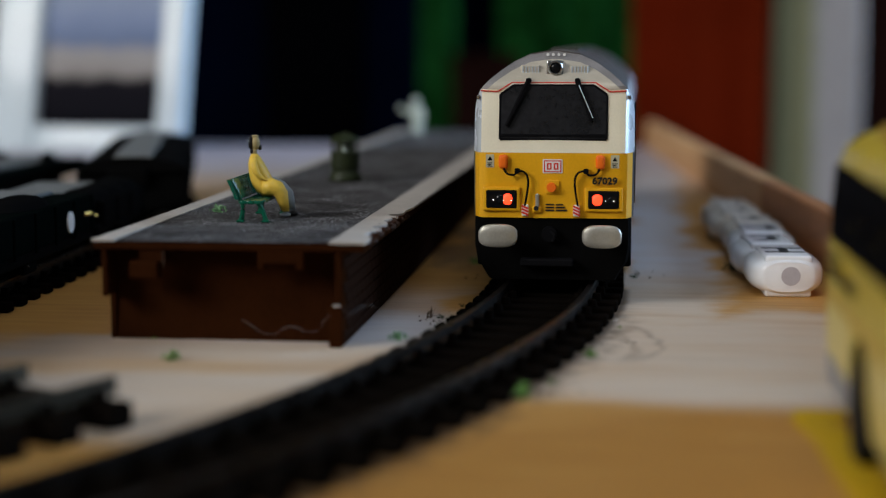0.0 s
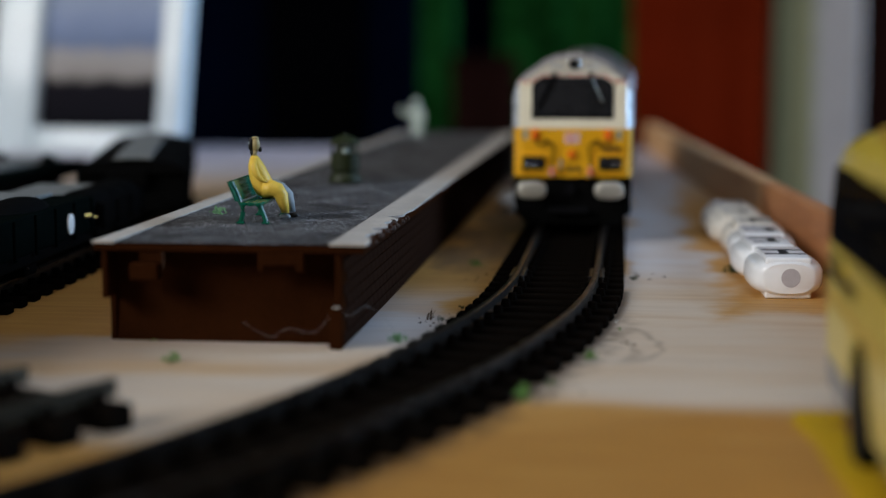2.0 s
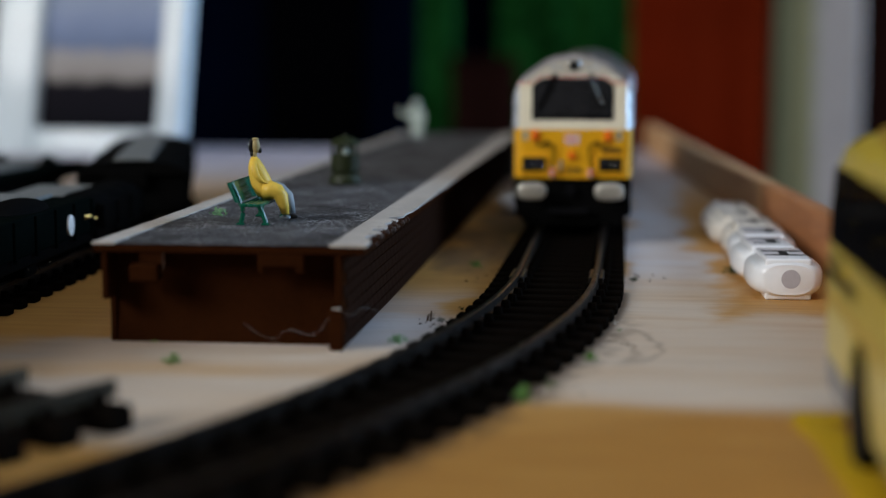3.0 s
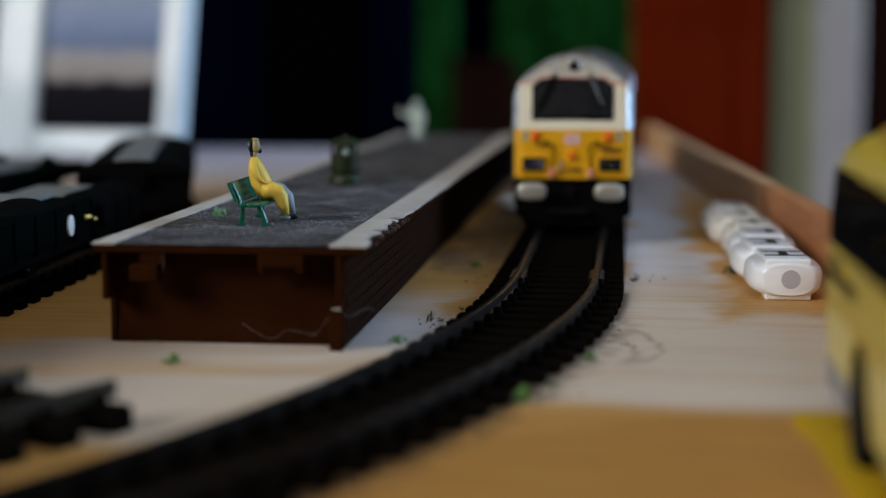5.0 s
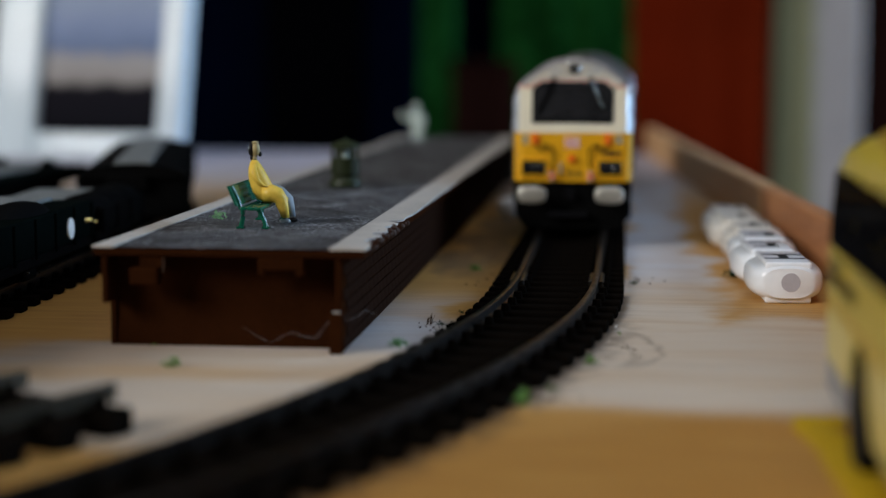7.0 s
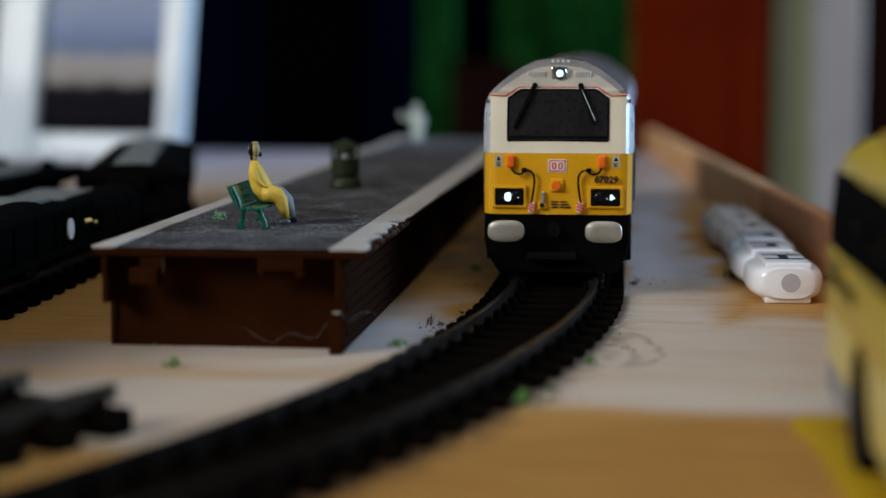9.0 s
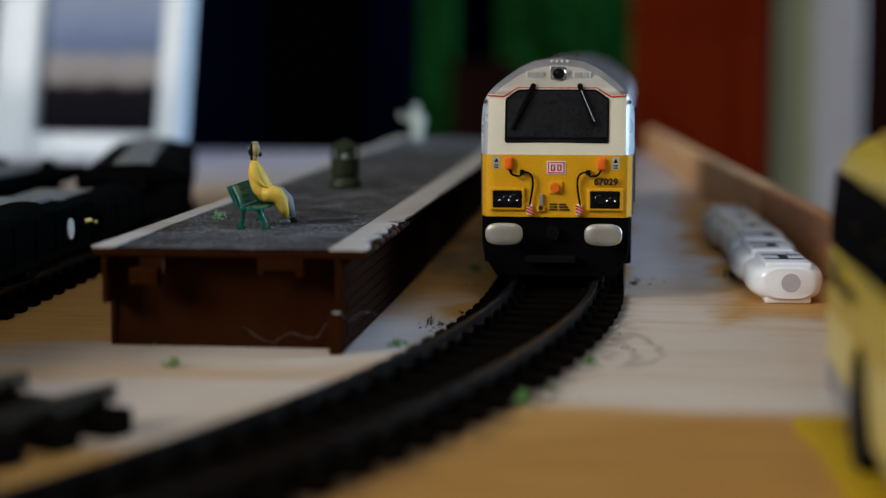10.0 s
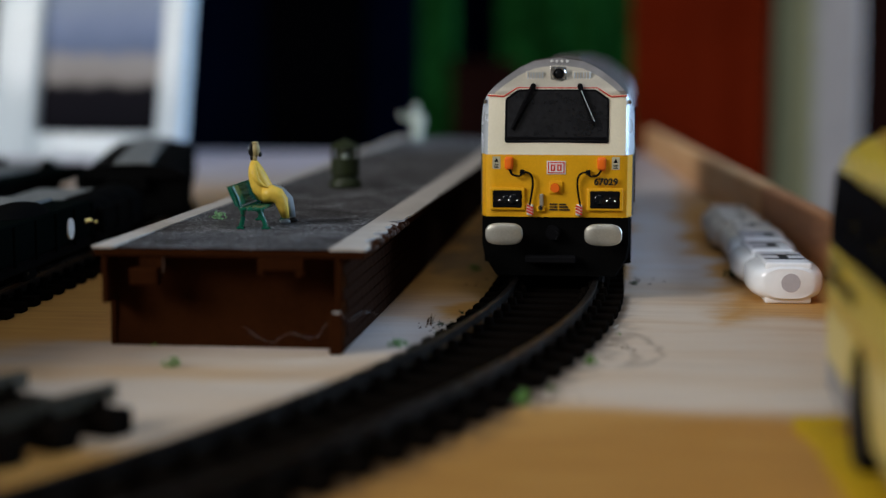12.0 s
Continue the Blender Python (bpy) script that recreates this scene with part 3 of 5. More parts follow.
# ---------------------------------------------------------------- platform
def platform():
    x0, x1, y0, y1, h = -96.9, -46.6, 291.6, 700.0, 19.0
    p = thing("station_platform", (x0 + x1) / 2, y0, 0, "brown plastic station platform with a gritted grey top and cream edging", "platform")
    px = (x0 + x1) / 2
    L = y1 - y0

    def X(x):
        return x - px
    part("deck", box(bm_new(), X(x0) + 0.3, X(x1) - 0.3, 0, L, h - 1.7, h - 0.35, 0.15), M_BROWN, p)
    bm = bm_new()
    nx, ny = 60, 160
    rnd = random.Random(3)
    rings = []
    for j in range(ny + 1):
        rings.append([(X(-93.0) + (39.6) * i / nx, 0.1 + (L - 0.2) * (j / ny) ** 1.5, h - 0.12 + rnd.uniform(-0.10, 0.10)) for i in range(nx + 1)])
    loft(bm, rings, closed=False)
    part("walking_surface", bm, M_TARMAC, p, "gritty dark grey surface")
    for name, a, b, rough_side in (("edging", x0, -92.8, -1), ("edging", -53.2, x1, 1)):
        bm = bm_new()
        n = 420
        rings = []
        for j in range(n + 1):
            y = L * j / n
            nib = max(0, noise.noise(Vector((y * 0.35, rough_side * 7, 0)))) * 0.35
            if rough_side > 0 and 5 < y < 66:
                fade = min(1, (y - 5) / 6, (66 - y) / 16)
                nib += fade * (1.9 * max(0, noise.noise(Vector((y * 0.21, 3.0, 1.0))) + 0.25) + 1.2 * max(0, math.sin(y * 0.55)) + 0.5)
            lo, hi = X(a), X(b)
            if rough_side > 0:
                hi -= nib
            else:
                lo += nib
            rings.append([(lo, y, h - 0.3), (hi, y, h - 0.3), (hi, y, h + 0.12), (lo, y, h + 0.12)])
        loft(bm, rings)
        part(name, bm, M_EDGE, p, "cream painted platform edging")
    # rubbed, crumbled lip under the worn stretch of the edge
    bm = bm_new()
    for i in range(170):
        y = rnd.uniform(4, 62)
        ball(bm, (X(x1) - rnd.uniform(0.4, 3.4), y, h - rnd.uniform(0.5, 1.5)), rnd.uniform(0.3, 0.95), (1, 1.3, 0.8), n=6)
    part("crumbled_lip", bm, M_CHIP, p, "crumbled brown lip")
    part("end_panel", loft(bm_new(), [[(X(x), y, z) for y, z in ((5.6, 0), (7.0, 0), (8.2, h - 1.8), (6.8, h - 1.8))] for x in (-94.15, -52.4)]), M_BROWN, p)
    part("side_wall", box(bm_new(), X(-52.2), X(-50.9), 0.3, L, 0, h - 1.75, 0.2), M_BROWN, p)
    part("side_wall", box(bm_new(), X(-95.3), X(-94.2), 0.3, L, 8.6, h - 1.75, 0.2), M_BROWN, p)
    part("side_wall_foot", box(bm_new(), X(-95.4), X(-94.25), 5.4, L, 0, 8.55, 0.2), M_BROWN, p)
    bm = box(bm_new(), X(-88.2), X(-83.7), 0.4, 2.0, h - 3.9, h - 1.72, 0.15)
    box(bm, X(-89.8), X(-84.5), -0.9, 2.4, h - 7.0, h - 3.8, 0.3)
    part("clip_lug", bm, M_BROWN, p)
    bm = box(bm_new(), X(-66.2), X(-57.8), -0.2, 1.6, h - 4.0, h - 1.72, 0.15)
    box(bm, X(-66.2), X(-65.0), -0.2, 1.6, h - 5.0, h - 3.9, 0.12)
    box(bm, X(-59.3), X(-57.8), -0.2, 1.6, h - 5.0, h - 3.9, 0.12)
    part("clip_lug", bm, M_BROWN, p)
    part("corner_post", box(bm_new(), X(-53.2), X(-50.7), -0.9, 0.25, 0, 7.5, 0.25), M_BROWN, p)
    part("corner_post_chip", box(bm_new(), X(-52.6), X(-51.2), -0.75, 0.2, 7.52, 7.72, 0.05), M_EDGE, p, "pale scraped chip")
    part("mould_flash", box(bm_new(), X(-83.85), X(-83.6), 0.32, 0.42, h - 4.9, h - 1.9), M_CHIP, p, "thin moulding flash")
    part("far_ramp", loft(bm_new(), [[(X(x0), L, h - 0.4), (X(x1), L, h - 0.4), (X(x1), L + 60, 0.2), (X(x0), L + 60, 0.2)],
                                     [(X(x0), L, 0), (X(x1), L, 0), (X(x1), L + 60, 0), (X(x0), L + 60, 0)]]), M_TARMAC, p, "grey ramp down to the board")
    # moulded stone courses of the side wall
    first = None
    rows, bl, bh = 7, 5.2, 2.25
    for r in range(rows):
        for k in range(42):
            yy = 0.6 + k * bl + (bl / 2 if r % 2 else 0)
            if yy + bl > 215:
                continue
            m = mm(X(-50.9), yy + bl / 2, 0.5 + (r + 0.5) * bh)
            if first is None:
                first = part("wall_block", box(bm_new(), -0.1, 0.32, -bl / 2 + 0.16, bl / 2 - 0.16, -bh / 2 + 0.14, bh / 2 - 0.14, 0.08), M_BROWNWALL, p)
                first.matrix_basis = m
            else:
                share(first, "wall_block", p, m)
    bm = bm_new()
    for r in range(rows):
        for k in range(42, 80):
            yy = 0.6 + k * bl + (bl / 2 if r % 2 else 0)
            if yy + bl < L:
                box(bm, X(-51.0), X(-50.58), yy + 0.16, yy + bl - 0.16, 0.5 + r * bh + 0.14, 0.5 + (r + 1) * bh - 0.14)
    part("far_wall_block", bm, M_BROWNWALL, p)["kind"] = "stuff"


def bench():
    b = thing("bench", -75.0, 332.9, 19.05, "glossy green plastic bench standing on the platform", "bench")
    for i in range(3):
        part("seat_slat", box(bm_new(), -1.95 + i * 1.5, -0.5 + i * 1.5, -10, 10, 3.6, 4.35, 0.25, 2), M_BENCH, b, smooth=True)
    for i in range(3):
        z = 4.5 + i * 1.32
        back = bm_new()
        loft(back, [[(-2.2 - (z + dz - 4.5) * 0.42 - o, y, z + dz) for dz, o in ((0.0, 0), (0.0, 0.6), (1.3, 0.6), (1.3, 0))] for y in (-10, 10)])
        bmesh.ops.bevel(back, geom=list(back.edges), offset=0.07, segments=2, affect="EDGES", profile=0.5)
        part("back_slat", back, M_BENCH, b, smooth=True)
    for y in (-8.6, 8.6):
        part("back_post", tube(bm_new(), [(-2.0, y, 3.9), (-2.5, y, 5.6), (-3.75, y, 8.3)], 0.42, 8), M_BENCH, b, smooth=True)
        for x0, x1 in ((-1.6, -2.0), (1.6, 3.1)):
            leg = part("leg", tube(bm_new(), [(x0, y, 3.9), ((x0 + x1) / 2 + 0.25, y, 2.0), (x1, y, 0.35)], 0.5, 8), M_BENCH, b, smooth=True)
            part("foot", box(bm_new(), x1 - 0.8, x1 + 0.8, y - 0.7, y + 0.7, 0, 0.4, 0.12), M_BENCH, leg)


def seated_figure():
    """Toy figure, one plain mesh."""
    bm = bm_new()
    mats = [M_DRESS, M_HAIR, M_SKIN, M_SHOE]

    def paint(before, k):
        for f in bm.faces:
            if f not in before:
                f.material_index = k
                f.smooth = True

    def add(k, fn):
        before = set(bm.faces)
        fn()
        paint(before, k)
    add(0, lambda: loft(bm, [[(cx + rx * math.cos(a), ry * math.sin(a), z) for a in [2 * math.pi * i / 16 for i in range(16)]]
                             for cx, z, rx, ry in ((0.2, 4.4, 1.4, 1.5), (-0.1, 5.0, 2.1, 2.0), (-0.7, 6.4, 2.35, 2.15), (-1.35, 7.9, 2.15, 2.0), (-1.85, 9.4, 1.9, 2.0), (-2.25, 10.9, 1.5, 1.95),
                                                   (-2.5, 12.1, 1.0, 1.4), (-2.6, 12.8, 0.6, 0.6))]))
    for s in (-0.85, 0.95):
        far = s > 0
        add(3 if far else 0, lambda: loft(bm, [[Vector((cx, s, cz)) + Vector((r * math.cos(a) * ux, r * math.sin(a), r * math.cos(a) * uz)) for a in [2 * math.pi * i / 12 for i in range(12)]]
                                               for cx, cz, r, ux, uz in ((-0.6, 6.0, 1.9, 0, 1), (0.9, 6.1, 1.85, 0.1, 1), (2.1, 5.7, 1.7, 0.5, 0.85), (2.8 + 0.6 * far, 4.7, 1.4, 0.9, 0.4),
                                                                         (3.1 + 0.8 * far, 3.2, 1.1, 1, 0.1), (3.6 + 0.8 * far, 1.2, 0.75, 1, 0))]))
        add(0, lambda: loft(bm, [[Vector((cx, math.copysign(cy, s), cz)) + Vector((r * math.cos(a), r * math.sin(a) * 0.8, 0)) for a in [2 * math.pi * i / 10 for i in range(10)]]
                                 for cx, cy, cz, r in ((-2.5, 1.3, 12.0, 0.55), (-2.3, 2.0, 10.8, 0.75), (-1.7, 2.2, 9.0, 0.75), (-0.7, 2.0, 7.8, 0.7), (0.9, 1.4, 7.3, 0.5))]))
        add(1 if far else 3, lambda: ball(bm, (4.6 if far else 3.5, s, 0.5), 0.75, (1.5, 0.8, 0.7), 8))
    add(2, lambda: cyl(bm, (-2.65, 0, 12.5), (-2.5, 0, 14.0), 0.5, n=8))
    add(2, lambda: ball(bm, (-2.3, 0, 15.0), 1.1, (0.78, 0.8, 1.3), 12))
    add(1, lambda: ball(bm, (-3.15, 0, 15.0), 1.0, (0.62, 1.0, 1.45), 12))
    add(1, lambda: ball(bm, (-3.0, 0, 13.4), 0.55, (0.8, 1.0, 1.3), 10))
    add(1, lambda: ball(bm, (-1.55, 0.3, 14.1), 0.5, (0.8, 1.0, 1.2), 8))
    add(2, lambda: ball(bm, (-2.4, 0, 16.35), 0.6, (1.2, 1.0, 0.6), 8))
    # grey ball added as a highlight on the black hair
    add(3, lambda: ball(bm, (-3.45, -0.6, 15.3), 0.32, (0.8, 1.0, 1.3), 6))
    ob = part("seated_figure", bm, mats)
    ob.matrix_basis = mm(-73.5, 334.0, 19.25) @ Matrix.Diagonal((1.06, 1.15, 1.0, 1))
    tagged(ob, "toy figure in a yellow coat sitting on the green bench", "figurine")


def standing_figure():
    bm = bm_new()
    loft(bm, [[(cx + rx * math.cos(a), ry * math.sin(a), z) for a in [2 * math.pi * i / 12 for i in range(12)]]
              for cx, z, rx, ry in ((0.6, 0.0, 2.4, 1.6), (0.5, 4.0, 2.3, 1.7), (0.3, 7.5, 2.2, 1.6), (0.3, 10.5, 2.9, 1.7), (0.2, 12.8, 2.7, 1.5), (0, 14.0, 1.0, 0.9))])
    ball(bm, (-0.1, 0, 16.2), 1.75, (0.95, 0.9, 1.2), 12)
    tube(bm, [(-2.0, 0, 12.4), (-4.4, -0.4, 10.6), (-6.2, -0.6, 11.6), (-7.2, -0.6, 14.0)], 0.85, 8)
    tube(bm, [(2.4, 0, 12.4), (3.4, -0.3, 9.0), (2.6, -0.9, 6.6)], 0.85, 8)
    for s in (-1.0, 1.3):
        ball(bm, (0.4 + s, -0.6, 0.5), 0.9, (0.9, 1.4, 0.6), 8)
    ob = part("standing_figure", bm, M_FIG, smooth=True)
    ob.matrix_basis = mm(-86.2, 671.6, 19.05) @ Matrix.Diagonal((0.9, 0.9, 0.8, 1))
    tagged(ob, "unpainted pale green toy figure waving an arm", "figurine")


def litter_bin():
    b = thing("litter_bin", -74.1, 430.8, 19.05, "olive green model litter bin with slotted top on the platform", "litter bin")

    def lathe(rs, n=20):
        return loft(bm_new(), [[(r * math.cos(a), r * math.sin(a), z) for a in [2 * math.pi * i / n for i in range(n)]] for r, z in rs])
    part("base", lathe([(4.3, 0), (4.3, 0.8), (4.05, 1.5), (3.3, 2.6)]), M_BIN, b, smooth=True)
    part("drum", lathe([(3.1, 2.6), (3.75, 3.3), (3.8, 7.3), (3.5, 7.6), (0.05, 7.6)]), M_BIN, b, smooth=True)
    for i in range(6):
        a = 2 * math.pi * (i + 0.25) / 6
        part("post", box(bm_new(), -0.55, 0.55, -0.35, 0.35, 7.55, 10.0, 0.1), M_BIN, b).matrix_basis = mm(3.35 * math.cos(a), 3.35 * math.sin(a), 0, 0, 0, math.degrees(a) + 90)
    part("liner", cyl(bm_new(), (0, 0, 7.62), (0, 0, 9.9), 1.0, n=12), M_FIG, b, "pale inner core")
    part("cap", lathe([(0.05, 9.9), (3.85, 9.9), (3.95, 10.4), (3.6, 11.0), (2.4, 11.7), (1.0, 12.2), (0.05, 12.3)]), M_BIN, b, smooth=True)
    part("cap_knob", ball_mesh((0, 0, 12.35), 0.5), M_BIN, b)


# ---------------------------------------------------------------- locomotive
HALF = [(18.5, 16.7), (30.0, 16.8), (40.5, 16.7), (43.0, 16.2), (45.0, 15.2), (46.8, 13.6), (48.6, 11.5), (50.6, 8.6), (52.2, 5.1), (52.9, 0.0)]
LOCO_LEN = 255.0


def half_width(z):
    for (z0, w0), (z1, w1) in zip(HALF, HALF[1:]):
        if z <= z1:
            return w0 + (w1 - w0) * max(0, (z - z0)) / (z1 - z0)
    return 0.0


def face_y(x, z):
    """How far the nose lies back from its foremost plane."""
    y = max(0, z - 32.0) * 0.16 + max(0, z - 45.9) * 1.0
    e = max(0.0, abs(x) - 14.5)
    return y + e * e + abs(x) * 0.02


def nose_patch(z0, z1, lift=0.0, nz=8, nx=30, flip=False, xs=None):
    rings = []
    for j in range(nz + 1):
        z = z0 + (z1 - z0) * j / nz
        w = half_width(z) if xs is None else xs(z)
        ring = []
        for i in range(nx + 1):
            x = -w + 2 * w * i / nx
            y = face_y(x, z) - lift
            ring.append((x, LOCO_LEN - y if flip else y, z))
        rings.append(ring)
    return loft(bm_new(), rings, closed=False)


def at_face(px, pz, lift=0.0):
    return Vector((px, face_y(px, pz) - lift, pz))


def bulb(name, parent, x, y, z, r, lit):
    """A lamp element: one half of it shines, the other is dark glass. It turns in its socket."""
    bm = bm_new()
    ball(bm, (0, 0, 0), r, (1, 0.42, 1), n=16)
    for f in bm.faces:
        f.material_index = 0 if f.calc_center_median().y < -0.02 else 1
        f.smooth = True
    return part(name, bm, [lit, M_DARKLENS], parent, at=(x, y, z))


def locomotive():
    loco = thing("diesel_locomotive", CX, 344.0, 0, "model diesel locomotive with yellow and cream nose and silver sides", "locomotive")
    # sides and roof
    for s, name in ((-1, "side_panel"), (1, "side_panel")):
        for part_name, zs, inset, mat, text in ((name, (32, 34, 38, 40.5, 43.0, 45.0), 0.0, M_SILVER, "silver painted bodyside"),
                                               ("lower_bodyside", (18.5, 22, 26, 30, 32), 0.4, M_SIDELOW, "lower bodyside with shade painted in")):
            rings = []
            for yy in ("nose", None, 8, 60, 127, 195, LOCO_LEN - 8, "end"):
                if yy == "nose" and not inset:
                    continue
                ring = []
                for z in zs:
                    w = half_width(z) - (inset if yy == "nose" else 0)
                    e = face_y(w, z)
                    y = e if yy in (None, "nose") else (LOCO_LEN - e if yy == "end" else yy)
                    ring.append((s * w, y, z))
                rings.append(ring)
            part(part_name, loft(bm_new(), rings, closed=False), mat, loco, text, smooth=True)
    rings = []
    zz = [45.0, 46.8, 48.6, 50.6, 52.2]
    for yy in (None, 10, 25, 127, LOCO_LEN - 25, LOCO_LEN - 10, "end"):
        ring = []
        for x, z in [(-half_width(z), z) for z in zz] + [(0, 52.9)] + [(half_width(z), z) for z in zz[::-1]]:
            e = face_y(x, z)
            y = e if yy is None else (LOCO_LEN - e if yy == "end" else yy)
            lift = 1.0 if yy in (None, "end") else 1.03
            ring.append((x, y, 45.0 + (z - 45.0) * lift))
        rings.append(ring)
    part("roof", loft(bm_new(), rings, closed=False), M_ROOF, loco, "weathered grey roof", smooth=True)
    for y0, y1 in ((60, 100), (120, 175)):
        g = part("roof_grille", box(bm_new(), -3.4, 3.4, y0, y1, 52.4, 53.4, 0.3), M_ROOF, loco, "grey roof grille")
    for y in (215,):
        part("roof_hatch", box(bm_new(), -3.4, 3.4, y, y + 18, 52.4, 53.4, 0.3), M_ROOF, loco)
    # nose panels at both ends
    for flip in (False, True):
        part("yellow_panel", nose_patch(18.5, 32.0, nz=6, flip=flip, xs=lambda z: half_width(z) - 0.4), M_YELLOW, loco, "warning yellow nose panel", smooth=True)
        part("cream_panel", nose_patch(32.0, 45.0, nz=8, flip=flip, xs=lambda z: min(14.9, half_width(z))), M_CREAM, loco, "cream nose panel round the windscreen", smooth=True)
        part("roof_rim", nose_patch(45.0, 52.85, nz=10, flip=flip), M_RIM, loco, "silver-grey rim of the roof", smooth=True)
        part("brow_panel", nose_patch(45.0, 51.2, 0.12, 10, flip=flip, xs=lambda z: half_width(min(52.85, z + 1.6)) + 0.02), M_BROW, loco, "greyish cream brow above the windscreen", smooth=True)

        for s in (-1, 1):
            rings = []
            for j in range(9):
                z = 32.0 + 13.0 * j / 8
                w = half_width(z)
                a = min(14.9, w)
                rings.append([(s * x, LOCO_LEN - face_y(x, z) if flip else face_y(x, z), z) for x in [a + (w - a) * k / 6 for k in range(7)]])
            part("corner_panel", loft(bm_new(), rings, closed=False), M_SILVER, loco, "silver painted corner", smooth=True)

        def screen(z):
            return 10.9 if z < 43.9 else 10.9 - (z - 43.9) * 1.5
        part("windscreen", nose_patch(34.9, 45.7, 0.24, 24, 20, flip, screen), M_GLASS, loco, "smoked black windscreen", smooth=True)
    # slim black windscreen frame, red line
    fr = bm_new()
    pts = [(-11.0, 34.8), (11.0, 34.8), (11.0, 43.9), (8.3, 45.8), (-8.3, 45.8), (-11.0, 43.9), (-11.0, 34.8)]
    for (xa, za), (xb, zb) in zip(pts, pts[1:]):
        cyl(fr, at_face(xa, za, 0.1), at_face(xb, zb, 0.1), 0.27, n=6)
    cyl(fr, at_face(-10.7, 35.5, 0.1), at_face(10.7, 35.5, 0.1), 0.45, n=6)
    part("windscreen_seal", fr, M_BLACK, loco)
    rl = bm_new()
    pts = [(-15.1, 44.7), (-11.6, 44.5), (-8.7, 46.35), (8.7, 46.35), (11.6, 44.5), (15.1, 44.7)]
    for (xa, za), (xb, zb) in zip(pts, pts[1:]):
        for k in range(6):
            u, v = k / 6, (k + 1) / 6
            cyl(rl, at_face(xa + (xb - xa) * u, za + (zb - za) * u, 0.1), at_face(xa + (xb - xa) * v, za + (zb - za) * v, 0.1), 0.16, n=5)
    part("red_line", rl, M_REDPAINT, loco, "thin red line above the windscreen")
    for xa, xb in ((-5.2, -9.6), (4.9, 7.9)):
        w = part("wiper", cyl(bm_new(), at_face(xa, 46.7, 1.5), at_face(xb, 37.4 if xa < 0 else 38.6, 0.75), 0.6, 0.5, n=6), M_BLACK, loco)
        # the right blade's silver is a painted highlight; the left stays black
        part("wiper_blade", cyl(bm_new(), at_face(xa + 0.3, 45.9, 1.9), at_face(xb + 0.25, 38.0 if xa < 0 else 39.2, 1.2), 0.1, 0.1, n=5), M_BUFFER if xa > 0 else M_BLACK, w)
        cb = bm_new()
        cyl(cb, at_face(xa, 46.8, -0.2), at_face(xa, 46.8, 1.9), 0.6, n=8)
        part("wiper_pivot", cb, M_BLACK, w)
    # brow lamp with its side vents
    c = at_face(0.2, 49.4)
    bz = bm_new()
    box(bz, -1.7, 1.9, c.y - 1.6, c.y + 1.0, 47.8, 50.9, 0.35, 2)
    for k in range(20):
        a0, a1 = 2 * math.pi * k / 20, 2 * math.pi * (k + 1) / 20
        cyl(bz, (0.2 + 1.3 * math.cos(a0), c.y - 1.9, 49.4 + 1.3 * math.sin(a0)), (0.2 + 1.3 * math.cos(a1), c.y - 1.9, 49.4 + 1.3 * math.sin(a1)), 0.28, n=6)
    top = part("brow_lamp_housing", bz, M_CHROME, loco, "chromed lamp housing")
    part("lamp_socket", cyl(bm_new(), (0.2, c.y - 2.0, 49.4), (0.2, c.y - 1.2, 49.4), 1.15, n=16), M_MATT, top)
    for x in (-5.6, 4.6):
        part("brow_vent", box(bm_new(), x - 1.5, x + 2.5, at_face(x, 48.6).y - 0.25, at_face(x, 48.6).y + 1.4, 47.7, 50.0, 0.3, 2), M_BROW, loco, "pale ribbed vent")
        ribs = bm_new()
        for k in range(6):
            xr = x - 1.1 + k * 0.64
            box(ribs, xr, xr + 0.3, at_face(x, 48.6).y - 0.45, at_face(x, 48.6).y, 48.0, 49.7, 0.05)
        part("vent_ribs", ribs, M_SILVER, loco)
    for i in range(4):
        part("roof_stud", cyl(bm_new(), at_face(-1.6 + i * 1.15, 52.1, 0.7), at_face(-1.6 + i * 1.15, 52.1, -0.3), 0.32, n=8), M_WHITE, loco)
    for x in (-15.6, 15.6):
        part("lamp_bracket", box(bm_new(), x - 0.35, x + 0.35, 2.0, 3.2, 42.9, 43.8, 0.15), M_CHROME, loco)
    # headlight clusters
    bulbs = []
    for s in (-1, 1):
        x = s * 10.55
        hb = part("headlight_bezel", box(bm_new(), x - 3.9, x + 3.9, -0.55, 1.2, 19.9, 24.9, 0.35, 2), M_YELLOW, loco)
        part("headlight_box", box(bm_new(), x - 3.25, x + 3.25, -0.8, 0.6, 20.45, 24.35, 0.4, 2), M_BLACK, hb, "glossy black headlight cluster")
        for o in (-1.7, 0.3, 2.0):
            part("lamp_ring", cyl(bm_new(), (x + o, -0.95, 22.4), (x + o, -0.7, 22.4), 0.8, n=14), M_DARKLENS, hb)
            part("lamp_glint", ball_mesh((x + o + 0.15, -0.98, 22.2), 0.2), M_CHROME, hb)
        bulbs.append(("red", bulb("tail_lamp", loco, x - s * 1.3, -0.72, 22.4, 1.2, M_REDGLOW)))
        bulbs.append(("white", bulb("head_lamp", loco, x + s * (0.2 if s < 0 else 1.5), -0.72, 22.4, 1.0 if s < 0 else 0.7, M_WHITEGLOW)))
    bulbs.append(("white", bulb("brow_lamp", loco, 0.2, c.y - 1.75, 49.4, 1.0, M_WHITEGLOW)))
